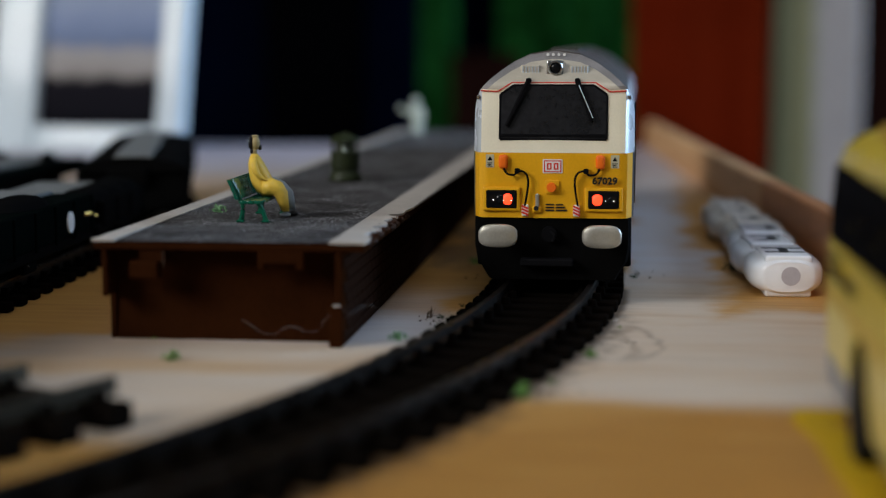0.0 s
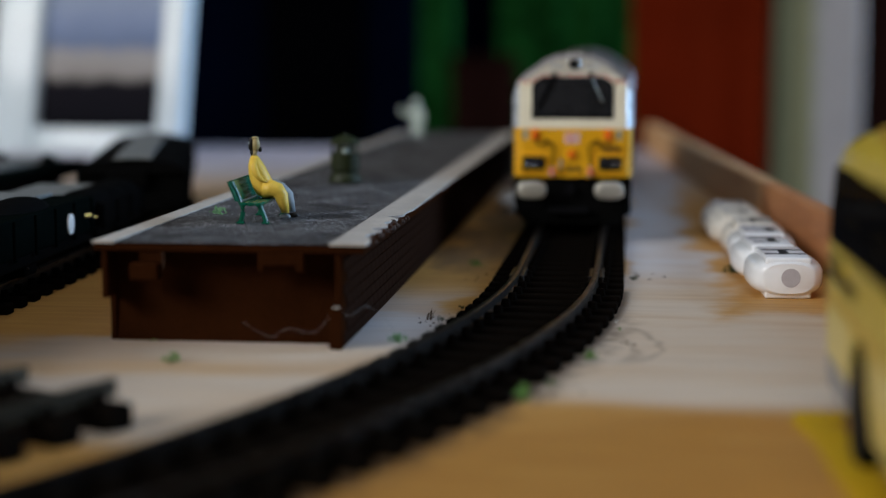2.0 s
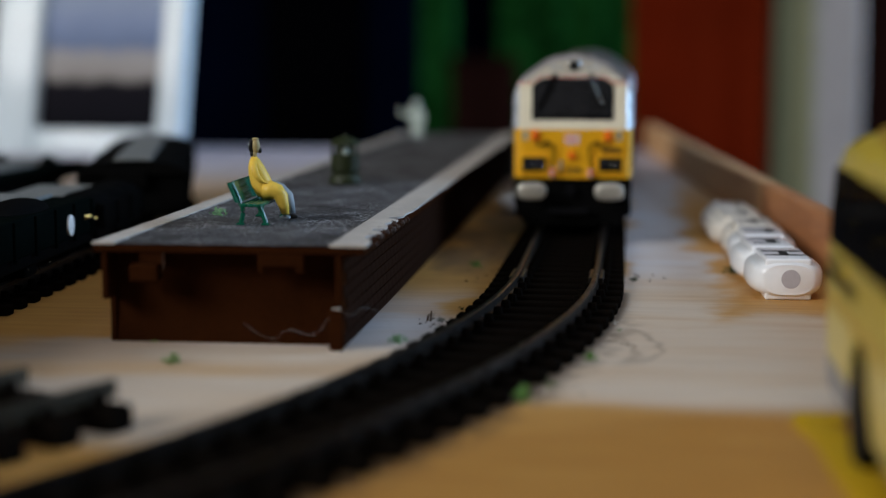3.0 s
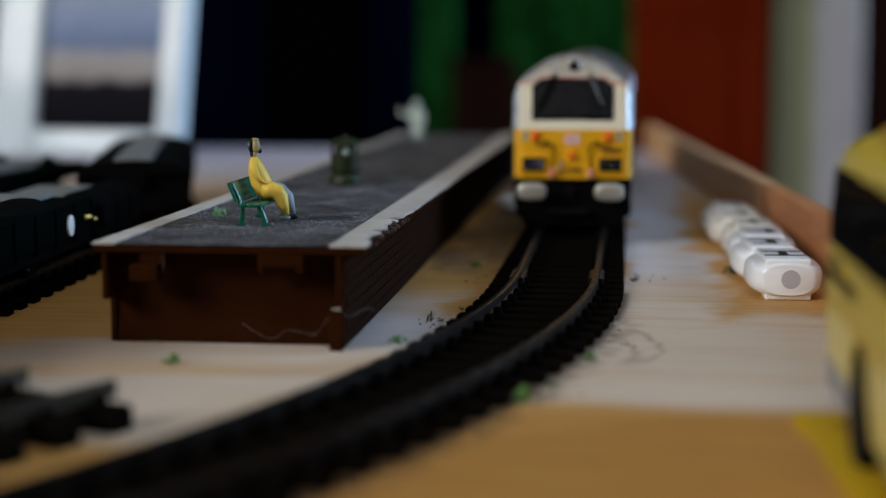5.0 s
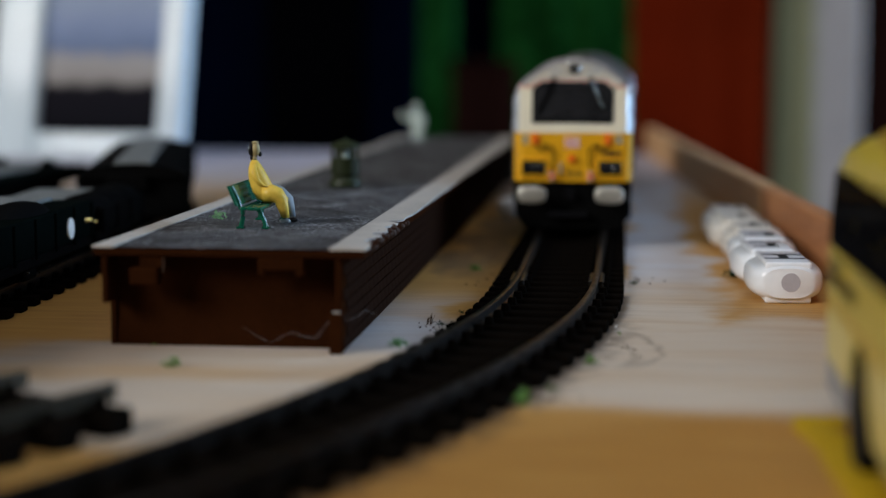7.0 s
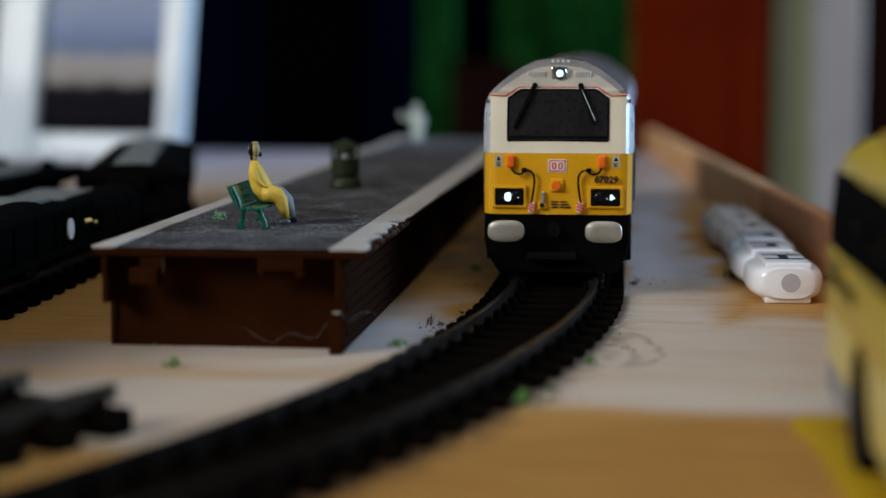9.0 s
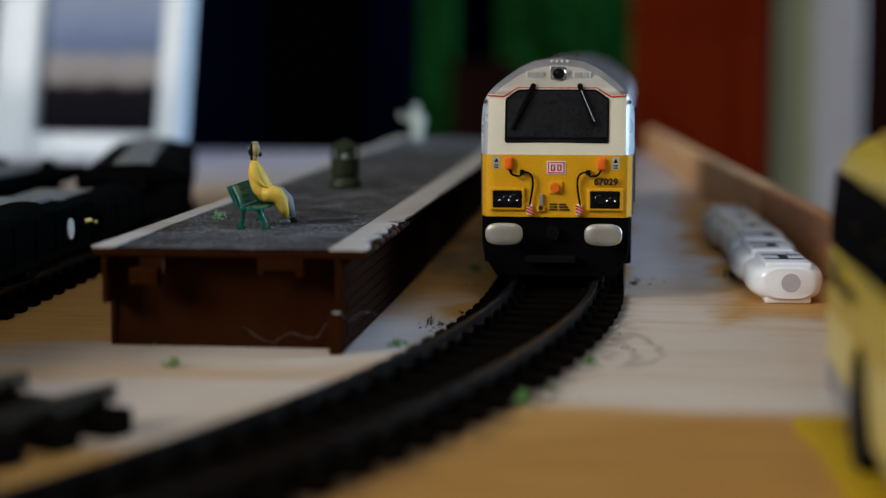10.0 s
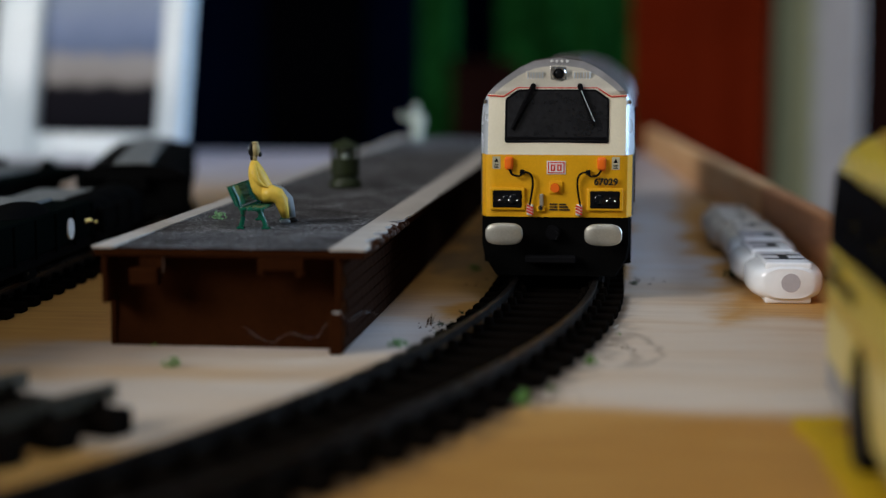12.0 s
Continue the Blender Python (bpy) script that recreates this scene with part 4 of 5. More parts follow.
    # orange plugs, cables and striped cocks
    for s in (-1, 1):
        x = -10.2 if s < 0 else 9.8
        part("cable_plug", box(bm_new(), x - 0.95, x + 0.95, -1.0, 0.6, 28.7, 31.6, 0.6, 3), M_ORANGE, loco, "bright orange plug", smooth=True)
        bx = lambda o: x - s * o
        cb = tube(bm_new(), [(bx(0.1), -0.7, 28.8), (bx(0.9), -0.9, 27.7), (bx(2.3), -1.0, 27.5), (bx(3.2), -1.1, 28.3), (bx(4.6), -1.0, 27.9), (bx(5.2), -0.9, 26.3), (bx(5.0), -0.8, 23.8), (bx(4.5), -0.7, 21.0)], 0.24, 6)
        part("cable", cb, M_BLACK, loco, "black jumper cable", smooth=True)
        part("cable_clip", box(bm_new(), bx(2.9) - 0.5, bx(2.9) + 0.5, -1.3, 0.1, 27.8, 28.8, 0.15), M_BLACK, loco)
        cx2 = -5.6 if s < 0 else 5.0
        ck = part("striped_cock", box(bm_new(), cx2 - 0.7, cx2 + 0.7, -0.9, 0.4, 18.9, 21.3, 0.2), M_WHITE, loco, "red and white striped cock")
        for i in range(3):
            st = bm_new()
            box(st, -0.78, 0.78, -0.08, 0.02, -0.2, 0.2)
            part("stripe", st, M_REDPAINT, ck).matrix_basis = mm(cx2, -0.95, 19.5 + i * 0.65, 0, 25, 0)
        # warning labels
        lx = -13.0 if s < 0 else 12.8
        wl = part("warning_label", box(bm_new(), lx - 0.85, lx + 0.85, face_y(lx, 30) - 0.08, face_y(lx, 30) + 0.2, 28.9, 31.6), M_LABEL, loco, "cream warning label")
        tri = bm_new()
        f = [tri.verts.new((lx + a, face_y(lx, 30) - 0.14, z)) for a, z in ((-0.5, 30.35), (0.5, 30.35), (0, 31.3))]
        tri.faces.new(f)
        bmesh.ops.solidify(tri, geom=list(tri.faces), thickness=0.05)
        part("triangle", tri, M_INK, wl)
        for i in range(3):
            part("print_bar", box(bm_new(), lx - 0.5, lx + 0.5 - 0.2 * (i % 2), face_y(lx, 30) - 0.14, face_y(lx, 30) - 0.05, 29.1 + i * 0.32, 29.28 + i * 0.32), M_INK, wl)
    # maker's badge as plain shapes
    bd = part("badge", box(bm_new(), -2.05, 2.05, -0.1, 0.15, 27.8, 30.7, 0.04), M_WHITE, loco, "white badge with a red outline and blocks")
    part("badge_line", box(bm_new(), -1.8, 1.8, -0.16, -0.08, 28.02, 30.48), M_REDPAINT, bd)
    part("badge_field", box(bm_new(), -1.56, 1.56, -0.2, -0.14, 28.26, 30.24), M_WHITE, bd)
    for x in (-1.2, 0.2):
        part("badge_block", box(bm_new(), x, x + 1.0, -0.25, -0.18, 28.55, 29.95, 0.03), M_REDPAINT, bd)
        part("badge_gap", box(bm_new(), x + 0.34, x + 0.66, -0.28, -0.24, 28.86, 29.64), M_WHITE, bd)
    # fleet number
    cu = bpy.data.curves.new("fleet_number", "FONT")
    cu.body, cu.size, cu.align_x, cu.extrude = "67029", 0.00195, "CENTER", 0.00002
    cu.offset, cu.bevel_depth = 0.00003, 0.00006
    cu.space_character = 1.06
    tx = new("fleet_number", cu)
    tx.data.materials.append(M_INK)
    tx.parent = loco
    tx.matrix_basis = mm(10.75, -0.45, 25.65, 90, 0, 0)
    # lamp iron and plug in the middle
    pl = part("centre_plate", box(bm_new(), -1.5, 1.5, -0.4, 0.2, 23.5, 26.4, 0.25, 2), M_YELLOW, loco)
    part("centre_plug", cyl(bm_new(), (-0.2, -1.3, 24.9), (-0.2, -0.4, 24.9), 0.95, 1.05, n=14), M_ORANGE, pl, "orange plug")
    part("lamp_iron", box(bm_new(), -3.5, -2.7, -0.9, 0.1, 20.8, 23.6, 0.2), M_BUFFER, loco, "pale lamp iron")
    part("lamp_iron_foot", box(bm_new(), -4.2, -2.2, -0.8, 0.1, 19.6, 21.0, 0.3), M_YELLOW, loco)
    part("hook", cyl(bm_new(), (-3.3, -1.0, 20.6), (-3.3, -0.7, 20.6), 0.5, n=10), M_INK, loco)
    for i in range(3):
        part("print_bar", box(bm_new(), -1.4, 0.35, -0.14, 0.1, 19.95 + i * 0.6, 20.27 + i * 0.6), M_INK, loco)
        part("print_bar", box(bm_new(), 0.7, 3.0 - i * 0.4, -0.16, 0.1, 19.95 + i * 0.6, 20.27 + i * 0.6), M_INK, loco)
    # buffer beam, valance and buffers
    for flip in (False, True):
        def Y(y):
            return LOCO_LEN - y if flip else y
        bb = bm_new()
        prof = [(-16.2, 18.4), (16.2, 18.4), (16.2, 12.5), (15.6, 9.5), (13.2, 5.6), (-13.2, 5.6), (-15.6, 9.5), (-16.2, 12.5)]
        loft(bb, [[(x * (0.965 if y == 0.6 else 1), Y(y), z) for x, z in prof] for y in (0.6, 2.0, 14)])
        part("buffer_beam", bb, M_MATT, loco, "black buffer beam and air dam")
        cp = bm_new()
        cyl(cp, (-0.6, Y(-1.2), 15.2), (-0.6, Y(0.8), 15.2), 1.6, n=16)
        part("coupling_socket", cp, M_BLACK, loco)
        part("coupling_hook", tube(bm_new(), [(-0.2, Y(-1.0), 15.8), (0.6, Y(-2.2), 15.0), (0.2, Y(-2.4), 13.8)], 0.3, 6), M_BLACK, loco)
        part("coupler_bar", box(bm_new(), -6.5, 4.5, min(Y(-2.5), Y(0.9)), max(Y(-2.5), Y(0.9)), 8.6, 10.2, 0.3), M_BLACK, loco)
        for x in (-10.9, 10.35):
            bf = part("buffer", cyl(bm_new(), (x, Y(-4.6), 15.25), (x, Y(0.7), 15.25), 1.7, n=14), M_BLACK, loco, "sprung buffer with oval silver head")
            hd = bm_new()
            prof = []
            for i in range(28):
                a = 2 * math.pi * i / 28
                ca, sa = math.cos(a), math.sin(a)
                prof.append((4.05 * math.copysign(abs(ca) ** 0.62, ca), 2.4 * math.copysign(abs(sa) ** 0.72, sa)))
            loft(hd, [[(x + u * k, Y(yy), 15.25 + w * k) for u, w in prof] for yy, k in ((-4.4, 0.93), (-5.0, 1.0), (-5.5, 0.94), (-5.8, 0.75), (-5.9, 0.4))])
            part("buffer_head", hd, M_BUFFER, bf, "oval silver buffer head", smooth=True)
    # underframe
    part("underframe", box(bm_new(), -15.6, 15.6, 14.5, LOCO_LEN - 14.5, 15.5, 18.4, 0.3), M_MATT, loco)
    part("fuel_tank", box(bm_new(), -14.5, 14.5, 95, 160, 6.5, 15.4, 1.2, 2), M_MATT, loco)
    axles = []
    for yb in (45, LOCO_LEN - 45):
        bo = part("bogie", box(bm_new(), -13.4, -10.6, yb - 27, yb + 27, 7.2, 14.5, 0.8, 2), M_MATT, loco)
        part("bogie_frame", box(bm_new(), 10.6, 13.4, yb - 27, yb + 27, 7.2, 14.5, 0.8, 2), M_MATT, bo)
        part("bogie_bolster", box(bm_new(), -10.4, 10.4, yb - 6, yb + 6, 12.0, 15.4, 0.5), M_MATT, bo)
        for ya in (yb - 18, yb + 18):
            wb = bm_new()
            for s in (-1, 1):
                cyl(wb, (s * 7.6, 0, 0), (s * 9.6, 0, 0), 6.3, n=28)
                cyl(wb, (s * 7.0, 0, 0), (s * 7.6, 0, 0), 7.0, n=28)
                for i in range(6):
                    a = i * math.pi / 3
                    cyl(wb, (s * 9.5, 3.6 * math.cos(a), 3.6 * math.sin(a)), (s * 9.9, 3.6 * math.cos(a), 3.6 * math.sin(a)), 0.6, n=6)
            cyl(wb, (-9.9, 0, 0), (9.9, 0, 0), 1.2, n=10)
            axles.append(part("wheelset", wb, M_RAIL, loco, at=(0, ya, TOP + 6.32)))
    # steps behind the front corner
    for s in (-1, 1):
        part("cab_step", box(bm_new(), min(s * 14.2, s * 16.3), max(s * 14.2, s * 16.3), 9, 22, 7.4, 17.0, 0.3), M_MATT, loco)
        for y in (9.5, 22):
            part("handrail", cyl(bm_new(), (s * 16.85, y, 21), (s * 16.85, y, 34), 0.22, n=6), M_CHROME, loco)
        part("cab_door_window", box(bm_new(), min(s * 16.6, s * 16.95), max(s * 16.6, s * 16.95), 12, 19, 34, 42, 0.1), M_GLASS, loco)
        part("side_grille", box(bm_new(), min(s * 16.6, s * 17.0), max(s * 16.6, s * 17.0), 70, 180, 26, 40, 0.1), M_BLACK, loco)
    return loco, bulbs, axles


# ---------------------------------------------------------------- bus
def bus():
    b = thing("model_coach", 46.5, 176, 0, "yellow model single-deck coach parked beside the track", "bus")
    W, L = 16.5, 84.0
    sec = [(W - 1.6, 3.6), (W - 0.4, 6.5), (W, 10), (W, 24), (W - 0.35, 30), (W - 1.0, 36), (W - 2.2, 39.2), (W - 5, 41.0), (W - 9, 41.8)]
    sec = sec + [(-x, z) for x, z in sec[::-1]]

    def ring(y, k, dz=0.0):
        return [(x * k, y + (0.0 if z > 8 else -math.copysign((8 - z) * 0.35 * abs(dz), y)) - math.copysign(max(0, z - 30) * 0.16 * abs(dz), y), z) for x, z in sec]
    rings = [ring(-L, 0.80, 1.0), ring(-L + 1.2, 0.93, 1.0), ring(-L + 4, 0.99, 0.7), ring(-L + 9, 1, 0.2), ring(-30, 1), ring(0, 1), ring(30, 1),
             ring(L - 9, 1, 0.2), ring(L - 4, 0.99, 0.7), ring(L - 1.2, 0.93, 1.0), ring(L, 0.80, 1.0)]
    part("body", loft(bm_new(), rings), M_BUSY, b, smooth=True)
    part("roof_pod", box(bm_new(), -12, 12, -60, 62, 41.0, 43.0, 0.9, 3), M_BUSROOF, b, "orange-yellow roof", smooth=True)
    for s in (-1, 1):
        def sx(o):
            return sorted((s * (W - 0.2), s * (W + o)))
        y = 78.5
        for i in range(6):
            w = 24.0
            pb = bm_new()
            loft(pb, [[(s * (W + o - max(0, z - 24) * 0.075), yy, z) for yy, z in ((y - w + 0.5, 25.4), (y - 0.0 if i else y - 1.5, 25.4), (y if i else y + 0.8, 29), (y if i else y + 0.3, 36.3), (y - w + 0.5, 36.6))] for o in (-0.6, 0.14)])
            part("side_window", pb, M_BUSGLASS, b, "black glazed side window")
            y -= w
        part("waist_moulding", box(bm_new(), *sx(0.25), -76, 76, 16.6, 17.6, 0.15), M_BUSROOF, b, "raised ochre moulding")
        part("skirt_panel", box(bm_new(), *sx(0.18), -76, 28, 6, 16.2, 0.15), M_BUSPALE, b, "cream lower panel")
        part("skirt_panel", box(bm_new(), *sx(0.18), 52, 76, 8.4, 16.2, 0.15), M_BUSPALE, b, "cream lower panel")
        part("valance", box(bm_new(), *sorted((s * (W - 1.9), s * (W + 0.05))), 51, 77.5, 3.5, 8.2, 0.4), M_BUSGREY, b, "grey valance")
        x0 = s * (W + 0.15)
        for i in range(11):
            hgt = 1.7 if i % 3 else 2.4
            part("lettering_bar", box(bm_new(), min(x0, x0 + s * 0.12), max(x0, x0 + s * 0.12), 73.6 - i * 2.6, 74.9 - i * 2.6, 20.2, 20.2 + hgt), M_INK, b)
            if i < 6:
                part("lettering_bar", box(bm_new(), min(x0, x0 + s * 0.12), max(x0, x0 + s * 0.12), 73.2 - i * 2.4, 74.4 - i * 2.4, 23.0, 23.9), M_INK, b)
        part("emblem", cyl(bm_new(), (s * W, 60, 22.0), (s * (W + 0.25), 60, 22.0), 1.2, n=12), M_PAINTLINE, b, "round yellow emblem")
        for yw in (42, -46):
            ar = bm_new()
            cyl(ar, (s * (W - 2), yw, 7.6), (s * (W + 0.1), yw, 7.6), 8.4, n=28)
            part("wheel_arch", ar, M_MATT, b, "dark wheel arch")
            wh = part("wheel", cyl(bm_new(), (s * (W - 5), yw, 6.6), (s * (W + 0.4), yw, 6.6), 6.6, n=28), M_TYRE, b, "black tyre", smooth=True)
            part("rim", cyl(bm_new(), (s * (W - 1), yw, 6.6), (s * (W + 0.55), yw, 6.6), 3.8, 3.2, n=20), M_TYRE, wh, "dark wheel rim")
    for e in (-1, 1):
        part("end_window", box(bm_new(), -11.8, 11.8, min(e * 82.6, e * 83.9), max(e * 82.6, e * 83.9), 24, 33, 0.4), M_GLASS, b)
        part("bumper", box(bm_new(), -13, 13, min(e * 80.8, e * 83.6), max(e * 80.8, e * 83.6), 5.5, 9.5, 0.6), M_BUSGREY, b)


# ---------------------------------------------------------------- letter beads, wagons, scatter
def beads():
    d = Vector((-5.2, 144.0)).normalized()
    ang = math.degrees(math.atan2(-d.x, d.y))
    n, pitch = 6, 23.4
    for i in range(n):
        x, y = 34.4 + d.x * pitch * i + (0.0, -0.5, 0.3, 0.6, -0.4, 0.2)[i], 361.5 + d.y * pitch * i
        old = i >= 3
        mat = M_BEADOLD if old else M_BEAD
        b = thing("plastic_bead", x, y, 0, "yellowed rounded plastic bead with dark print on top" if old else "glossy white rounded plastic bead with dark print on top", "bead", "row of beads",
                  rz=ang + (0, 1.5, -1.0, -2.0, 1.0, 2.0)[i])
        sec = []
        for k in range(32):
            a = 2 * math.pi * k / 32
            ca, sa = math.cos(a), math.sin(a)
            sec.append((8.2 * math.copysign(abs(ca) ** 0.72, ca), 4.15 * math.copysign(abs(sa) ** 0.66, sa)))
        L = pitch - 0.5
        half = [(0.0, 0.62, 0.78), (0.5, 0.74, 0.86), (1.8, 0.86, 0.93), (4.2, 0.95, 0.97), (7.5, 0.995, 1.0)]
        rings = [[(u * k, yy, 4.5 + w * kz) for u, w in sec] for yy, k, kz in half + [(L / 2, 1, 1)] + [(L - q, k, kz) for q, k, kz in half[::-1]]]
        part("body", loft(bm_new(), rings), mat, b, smooth=True)
        core = part("core", box(bm_new(), -5.0, 5.0, 0.9, L - 0.9, 0, 9.0, 0.6, 3), mat, b, "flat-topped core block", smooth=True)
        part("hole", cyl(bm_new(), (0.4, -0.06, 4.7), (0.4, 1.2, 4.7), 2.05, n=22), M_HOLE, b, "grey threading hole")
        q = L / 2
        for k in (-1, 1):
            part("print_bar", box(bm_new(), -4.4 + (i % 2) * 0.8, 4.4 - (k * i) % 3, q + k * 3.6 - 0.8, q + k * 3.6 + 0.8, 9.0, 9.06), M_INK, core)
        part("print_bar", box(bm_new(), -1.0 + i % 3, 1.0 + i % 3, q - 2.7, q + 2.7, 9.0, 9.06), M_INK, core)


def wagon(x, y0, length, h, mat, label, disc=False, roofed=False, rz=0, folds=True):
    w = thing("goods_wagon", x, y0, 0, label, "wagon", "wagons on the sidings", rz=rz)
    part("underframe", box(bm_new(), -14.2, 14.2, 0, length, 8.0, 10.6, 0.4), M_MATT, w)
    part("body", box(bm_new(), -14.8, 14.8, 1.5, length - 1.5, 10.6, h, 0.5, 2), mat, w)
    n = max(3, int(length / 14))
    for s in (-1, 1):
        for i in range(n + 1):
            y = 2.4 + (length - 4.8) * i / n
            part("strapping", box(bm_new(), min(s * 14.7, s * 15.4), max(s * 14.7, s * 15.4), y - 0.6, y + 0.6, 10.0, h - 0.4, 0.15), mat, w)
        for yw in (length * 0.22, length * 0.78):
            part("wheel", cyl(bm_new(), (s * 7.6, yw, TOP + 6.2), (s * 9.8, yw, TOP + 6.2), 6.2, n=24), M_MATT, w)
            part("axle_guard", box(bm_new(), min(s * 11, s * 12.6), max(s * 11, s * 12.6), yw - 4, yw + 4, 5.2, 8.2, 0.4), M_MATT, w)
        part("brake_lever", tube(bm_new(), [(s * 14.6, length * 0.3, 9.4), (s * 15.0, length * 0.5, 7.8), (s * 15.0, length * 0.62, 7.2)], 0.3, 6), M_MATT, w)
        for yb in (-2.5, length + 2.5):
            part("buffer", cyl(bm_new(), (s * 11, min(yb, length / 2), 10) if yb < 0 else (s * 11, length - 0.2, 10), (s * 11, 0.2, 10) if yb < 0 else (s * 11, yb, 10), 1.8, n=12), M_MATT, w)
    if roofed:
        rb = bm_new()
        sec = [(15.2 * math.cos(a), 4.0 * math.sin(a)) for a in [math.pi * i / 14 for i in range(15)]]
        loft(rb, [[(u, yy, h + v) for u, v in sec] for yy in (0.4, length - 0.4)])
        part("roof", rb, mat, w, "black rounded roof", smooth=True)
        part("roof_walk", box(bm_new(), -5.2, 5.2, 4, length - 4, h + 3.2, h + 4.5, 0.3), M_WAGTOP, w, "grey strip along the roof")
        part("end_box", box(bm_new(), -7, 4, -1.0, 1.4, h - 3.5, h + 1.2, 0.4), M_MATT, w)
    else:
        part("load_cover", box(bm_new(), -13.4, 6.0, 3.5, length - 3.5, h - 0.3, h + 0.9, 0.4), M_WAGTOP, w, "dull grey cover")
        for i in range(3 if folds else 0):
            yy = length * (0.18 + 0.31 * i)
            rb = bm_new()
            ball(rb, (8.6, yy, h - 0.4), 3.2, (1.8, 4.6, 0.95), 14)
            part("tarpaulin_fold", rb, M_MATT, w, "black tarpaulin fold", smooth=True)
    if disc:
        db = bm_new()
        cyl(db, (14.7, length - 20.0, 14.0), (15.2, length - 20.0, 14.0), 2.4, n=24)
        part("white_disc", db, M_WHITE, w, "round white marker disc")
        for y, z, r in ((7.0, 14.6, 0.55), (1.8, 13.6, 0.3)):
            part("brass_fitting", cyl(bm_new(), (14.7, length - y - 0.9, z), (15.8, length - y + 0.9, z + 0.2), r, r * 0.7, n=8), M_BRASS, w, "brass fitting")
        # added metal balls imitate glints low on the wagon side
        rnd = random.Random(21)
        for i in range(5):
            y, z = length - 50 + i * 6.5 + rnd.uniform(-1.5, 1.5), 7.4 + rnd.uniform(-0.7, 0.9)
            part("glint_ball", ball_mesh((14.9, y, z), rnd.uniform(0.16, 0.32)), M_RAILNEW, w, "small metal ball standing in for a glint")
    return w


def wagons():
    wagon(siding_x(196), 196, 190, 19.0, M_WAGONG, "black-green low wagon with a grey cover", disc=True, rz=SIDING_TURN)
    wagon(siding_x(391), 391, 50, 16.5, M_MATT, "short black low wagon with a grey cover", rz=SIDING_TURN + 2)
    wagon(-138.0, 452, 150, 19.0, M_MATT, "long black covered wagon with a grey roof strip", roofed=True, rz=14)
    wagon(-214, 330, 140, 13.8, M_WAGON, "dark brown low wagon with a grey cover", folds=False)
    wagon(-214, 478, 120, 13.4, M_WAGONG, "dark green low wagon with a grey cover", folds=False)


def tuft(x, y, z, r, mat, label, seed, n=16):
    rnd = random.Random(seed)
    bm = bm_new()
    for i in range(n * 4):
        a, t, e = rnd.uniform(0, 2 * math.pi), rnd.random() ** 0.6, rnd.uniform(0, 1.4)
        c = Vector((r * t * math.cos(a) * math.cos(e), r * t * math.sin(a) * math.cos(e), r * (0.1 + 0.75 * t * math.sin(e))))
        k = r * rnd.uniform(0.10, 0.24)
        d = Vector((rnd.uniform(-1, 1), rnd.uniform(-1, 1), rnd.uniform(-0.4, 1))).normalized()
        o = d.orthogonal().normalized() * k * 0.5
        p = [bm.verts.new(q) for q in (c - d * k, c + o, c + d * k * 1.4, c - o, c + d.cross(o) * 0.5)]
        for f in ((0, 1, 4), (1, 2, 4), (2, 3, 4), (3, 0, 4), (0, 3, 2, 1)):
            bm.faces.new([p[q] for q in f])
    ob = part("scatter_tuft", bm, mat)
    ob.matrix_basis = mm(x, y, z)
    tagged(ob, label, "foliage scatter", "scatter tufts")


def blades(x, y, r, n, mat, label, seed):
    """A tuft of thin pointed blades fanning out from one root."""
    rnd = random.Random(seed)
    bm = bm_new()
    for i in range(n):
        a, e, k = rnd.uniform(0, 2 * math.pi), rnd.uniform(0.35, 1.4), r * rnd.uniform(0.6, 1.1)
        d = Vector((math.cos(a) * math.cos(e), math.sin(a) * math.cos(e), math.sin(e)))
        o = d.cross(Vector((0, 0, 1))).normalized() * r * 0.09
        u = d.cross(o).normalized() * r * 0.04
        root = Vector((rnd.uniform(-0.25, 0.25) * r, rnd.uniform(-0.25, 0.25) * r, 0))
        mid, tip = root + d * k * 0.55, root + d * k + Vector((0, 0, -0.12 * k))
        loft(bm, [[root + o * 0.7, root + u * 0.7, root - o * 0.7], [mid + o, mid + u, mid - o], [tip + o * 0.1, tip + u * 0.1, tip - o * 0.1]])
    ob = part("scatter_tuft", bm, mat)
    ob.matrix_basis = mm(x, y, 0)
    tagged(ob, label, "foliage scatter", "scatter tufts")


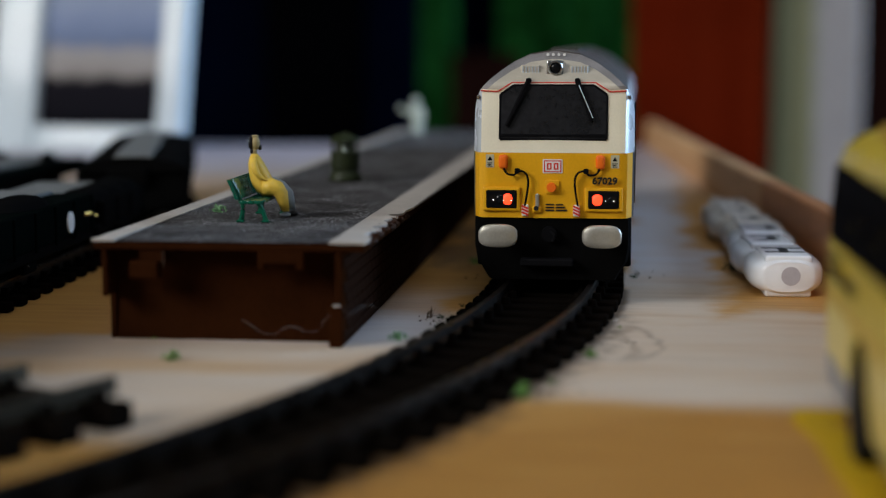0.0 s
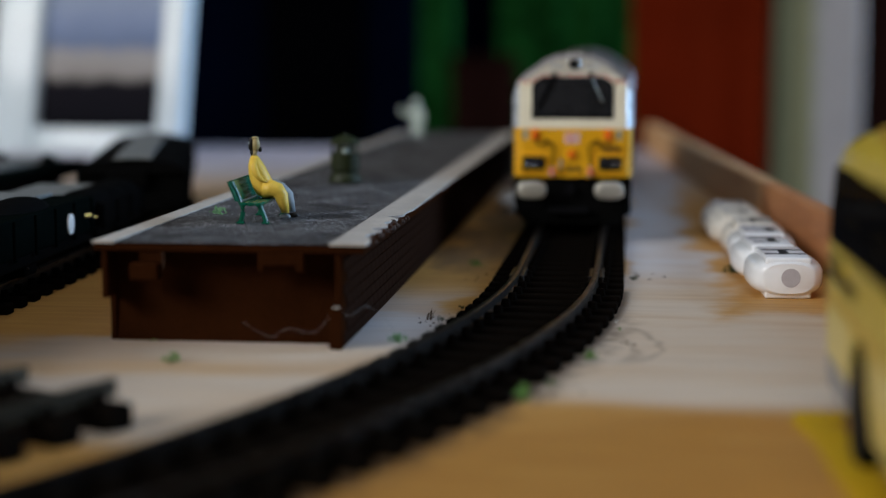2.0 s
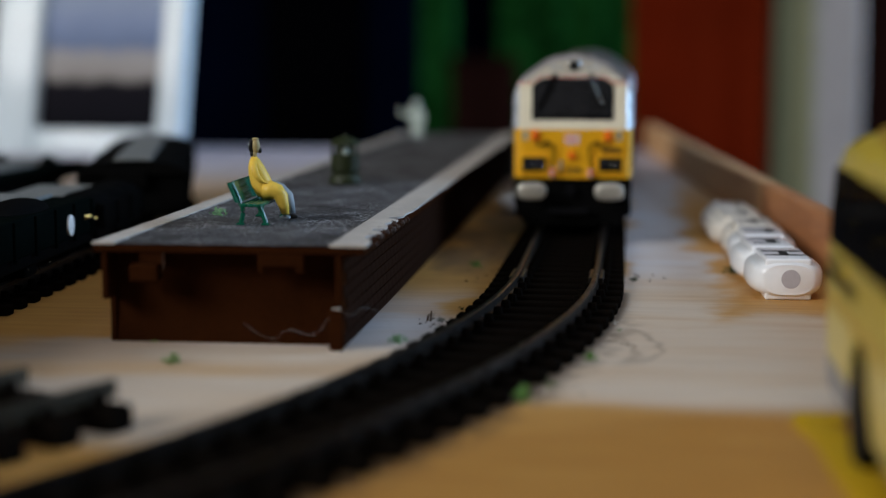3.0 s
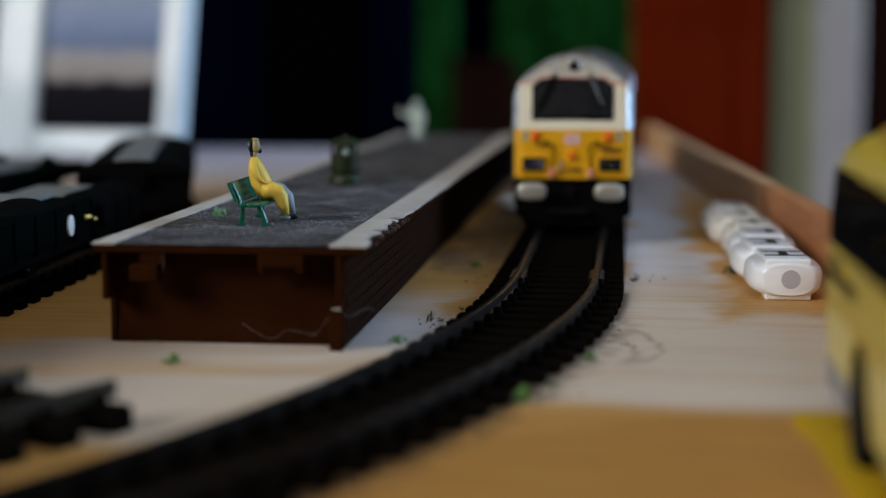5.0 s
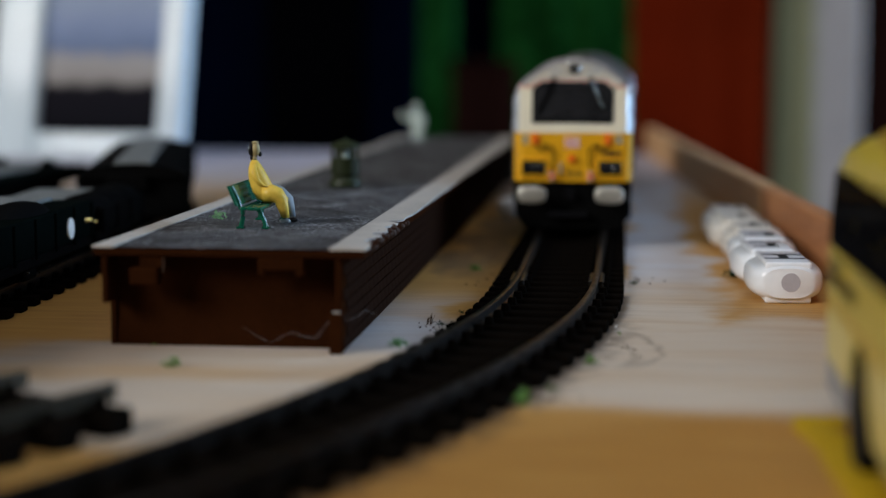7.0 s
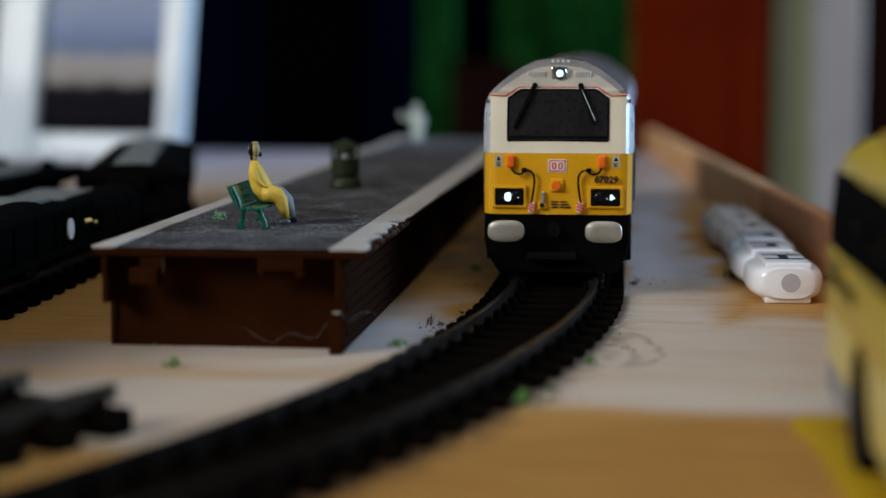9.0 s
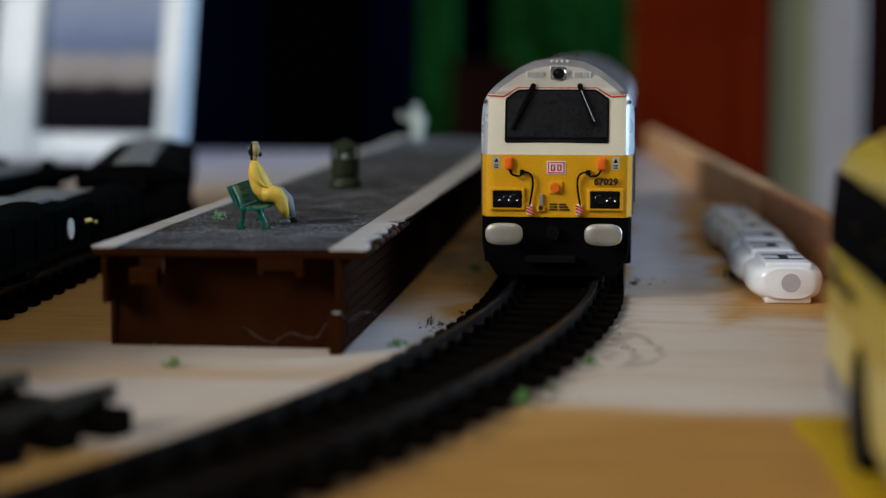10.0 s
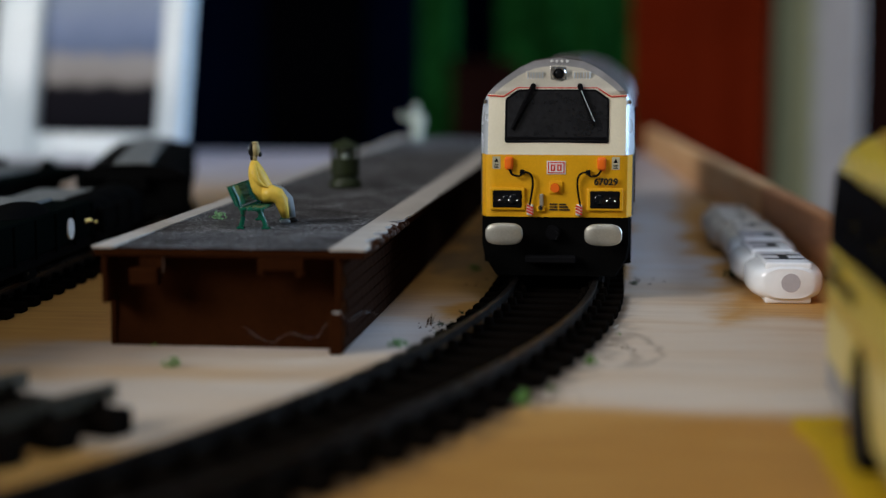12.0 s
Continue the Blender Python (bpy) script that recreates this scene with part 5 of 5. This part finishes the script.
def scatter():
    g = "small green foliage scatter tuft lying on the board"
    tuft(-78.0, 276, 0, 2.0, M_LEAF, g, 1)
    tuft(-87.0, 296, 0, 0.7, M_LEAF, g, 2, 8)
    tuft(-42.2, 300.5, 0, 2.0, M_LEAFPALE, "pale green foliage scatter tuft beside the track", 3)
    blades(-16.0, 251.5, 3.4, 15, M_LEAF, "spiky green grass tuft against the sleepers", 4)
    blades(-12.3, 263.5, 1.9, 9, M_LEAF, "short spiky green grass tuft beside the sleepers", 5)
    tuft(-6.4, 287, 0, 1.7, M_LEAF, g, 6)
    tuft(1.2, 388, 0, 1.5, M_DARKLEAF, g, 7, 10)
    tuft(25.0, 405, 0, 2.4, M_DARKLEAF, "dark green tuft beside the white beads", 8)
    tuft(-86.0, 342, 19.05, 2.0, M_LEAFPALE, "pale green tuft on the platform beside the bench", 9)
    tuft(-84, 745, 0, 15, M_LEAF, "green model bush beyond the platform", 10, 60)
    tuft(-2.4, 326, 0, 0.8, M_WHITE, "small white crumb beside the track", 11, 6)
    tuft(-1.6, 318, 0, 0.7, M_LEAF, g, 13, 6)
    tuft(-37.0, 325, 0, 1.2, M_DARKLEAF, g, 12, 10)
    blades(-39.4, 326, 2.6, 4, M_CRUMB, "brown dried leaf scrap beside the track", 15)
    tuft(-34.3, 341, 0, 1.0, M_DARKLEAF, g, 16, 8)
    tuft(-38.0, 410, 0, 2.0, M_LEAF, g, 14, 14)
    rnd = random.Random(8)
    bm = bm_new()
    for cx, cy, sx, sy, n in ((-37, 322, 5, 9, 22), (0, 302, 4, 8, 5), (-12, 256, 4, 6, 16), (-35, 420, 3, 40, 24), (4, 395, 4, 8, 8)):
        for i in range(n):
            x, y = rnd.gauss(cx, sx * 0.5), rnd.gauss(cy, sy * 0.5)
            ball(bm, (x, y, 0.12), rnd.uniform(0.08, 0.30), (1, 1.2, 0.6), n=6)
    tagged(part("crumbs", bm, M_CRUMB), "dark brown crumbs scattered beside the track", "crumbs", kind="stuff")
    bm = tube(bm_new(), [(-70.8, 297.5, 3.6), (-69.8, 297.3, 3.4), (-67.4, 297, 1.8), (-64.7, 296.8, 1.0), (-62.4, 296.5, 2.6), (-60.6, 296, 2.9), (-58.4, 295, 2.3), (-56, 294, 2.7), (-53.6, 292, 5.6), (-51.4, 291, 7.0), (-49.3, 291.4, 6.3), (-48, 294, 7.1), (-46.8, 299, 6.6), (-44.6, 300, 4.8), (-42.8, 299, 2.6), (-42.2, 299, 0.9)], 0.018, 5)
    tagged(part("loose_thread", bm, M_THREAD, smooth=True), "thin loose white thread across the platform end", "thread")
    bm = bm_new()
    ball(bm, (0, 0, 3.6), 3.8, (1.0, 1.2, 0.95), 14)
    for v in bm.verts:
        v.co *= 1 + 0.10 * noise.noise(v.co * 0.5)
        v.co.z = max(v.co.z, 0)
    ob = part("pebble", bm, M_WHITE, smooth=True, at=(-39.5, 548, 0))
    tagged(ob, "small white pebble lying between track and platform", "pebble")
    # painted line
    bm = bm_new()
    pts = [(24.8, 247), (27.0, 240), (28.8, 228), (29.2, 214), (30.0, 196), (31.5, 170), (33.5, 140)]
    left = [(x - 3.2 if i else x, y, 0.06) for i, (x, y) in enumerate(pts)]
    right = [(x + 3.0 if i else x + 14, y, 0.06) for i, (x, y) in enumerate(pts)]
    loft(bm, [[a, c, (c[0], c[1], 0.3), (a[0], a[1], 0.3)] for a, c in zip(left, right)])
    tagged(part("painted_line", bm, M_PAINTLINE), "yellow painted road line on the board", "road marking", kind="structure")


# ---------------------------------------------------------------- build
room()
photo_frame()
far_room()
baseboard()
plank("wooden_plank", 285, 505, M_OLDWOOD, "dark stained wooden edging plank along the board", 14.3)
plank("wooden_plank", 506, 908, M_NEWWOOD, "pale raw wooden edging plank along the board", 14.3)
tracks()
platform()
bench()
seated_figure()
standing_figure()
litter_bin()
LOCO, BULBS, AXLES = locomotive()
bus()
beads()
wagons()
scatter()

# front of the engine along the line, in millimetres, time by time
RUN = [(0.0, 344.0), (0.25, 356.0), (0.5, 367.5), (0.75, 382.5), (1.0, 397.0), (1.25, 413.5), (1.5, 430.5), (1.75, 447.0), (1.9, 457.5), (2.0, 460.5), (2.1, 461.0),
       (5.0, 461.0), (7.2, 461.0), (7.35, 459.5), (7.55, 451.0), (7.8, 436.0), (8.05, 421.0), (8.3, 406.0), (8.55, 391.0), (8.8, 376.5), (9.0, 366.5), (9.2, 361.5), (9.4, 360.6), (12.0, 360.6)]


def motions():
    walk(LOCO, [(t, mm(CX, y, 0)) for t, y in RUN])
    for ax in AXLES:
        home = [c / K for c in ax.location]
        rows, last_t, last_y = [], None, None
        for t, y in RUN:
            if last_y is not None:
                for k in (1, 2):
                    u = k / 3
                    tt, yy = last_t + (t - last_t) * u, last_y + (y - last_y) * u
                    if tt - rows[-1][0] > 0.04 and t - tt > 0.04:
                        rows.append((tt, mm(*home, math.degrees((344.0 - yy) / 6.3))))
            rows.append((t, mm(*home, math.degrees((344.0 - y) / 6.3))))
            last_t, last_y = t, y
        walk(ax, rows)
    turn = {"red": [(0.0, 0), (1.66, 0), (1.76, 80), (1.86, 160), (1.93, 180), (12.0, 180)],
            "white": [(0.0, 180), (7.0, 180), (7.034, 120), (7.067, 60), (7.1, 0), (9.25, 0), (9.36, 60), (9.47, 110), (9.62, 180), (12.0, 180)]}
    for kind, ob in BULBS:
        home = [c / K for c in ob.location]
        walk(ob, [(t, mm(*home, 0, 0, a)) for t, a in turn[kind]])


motions()
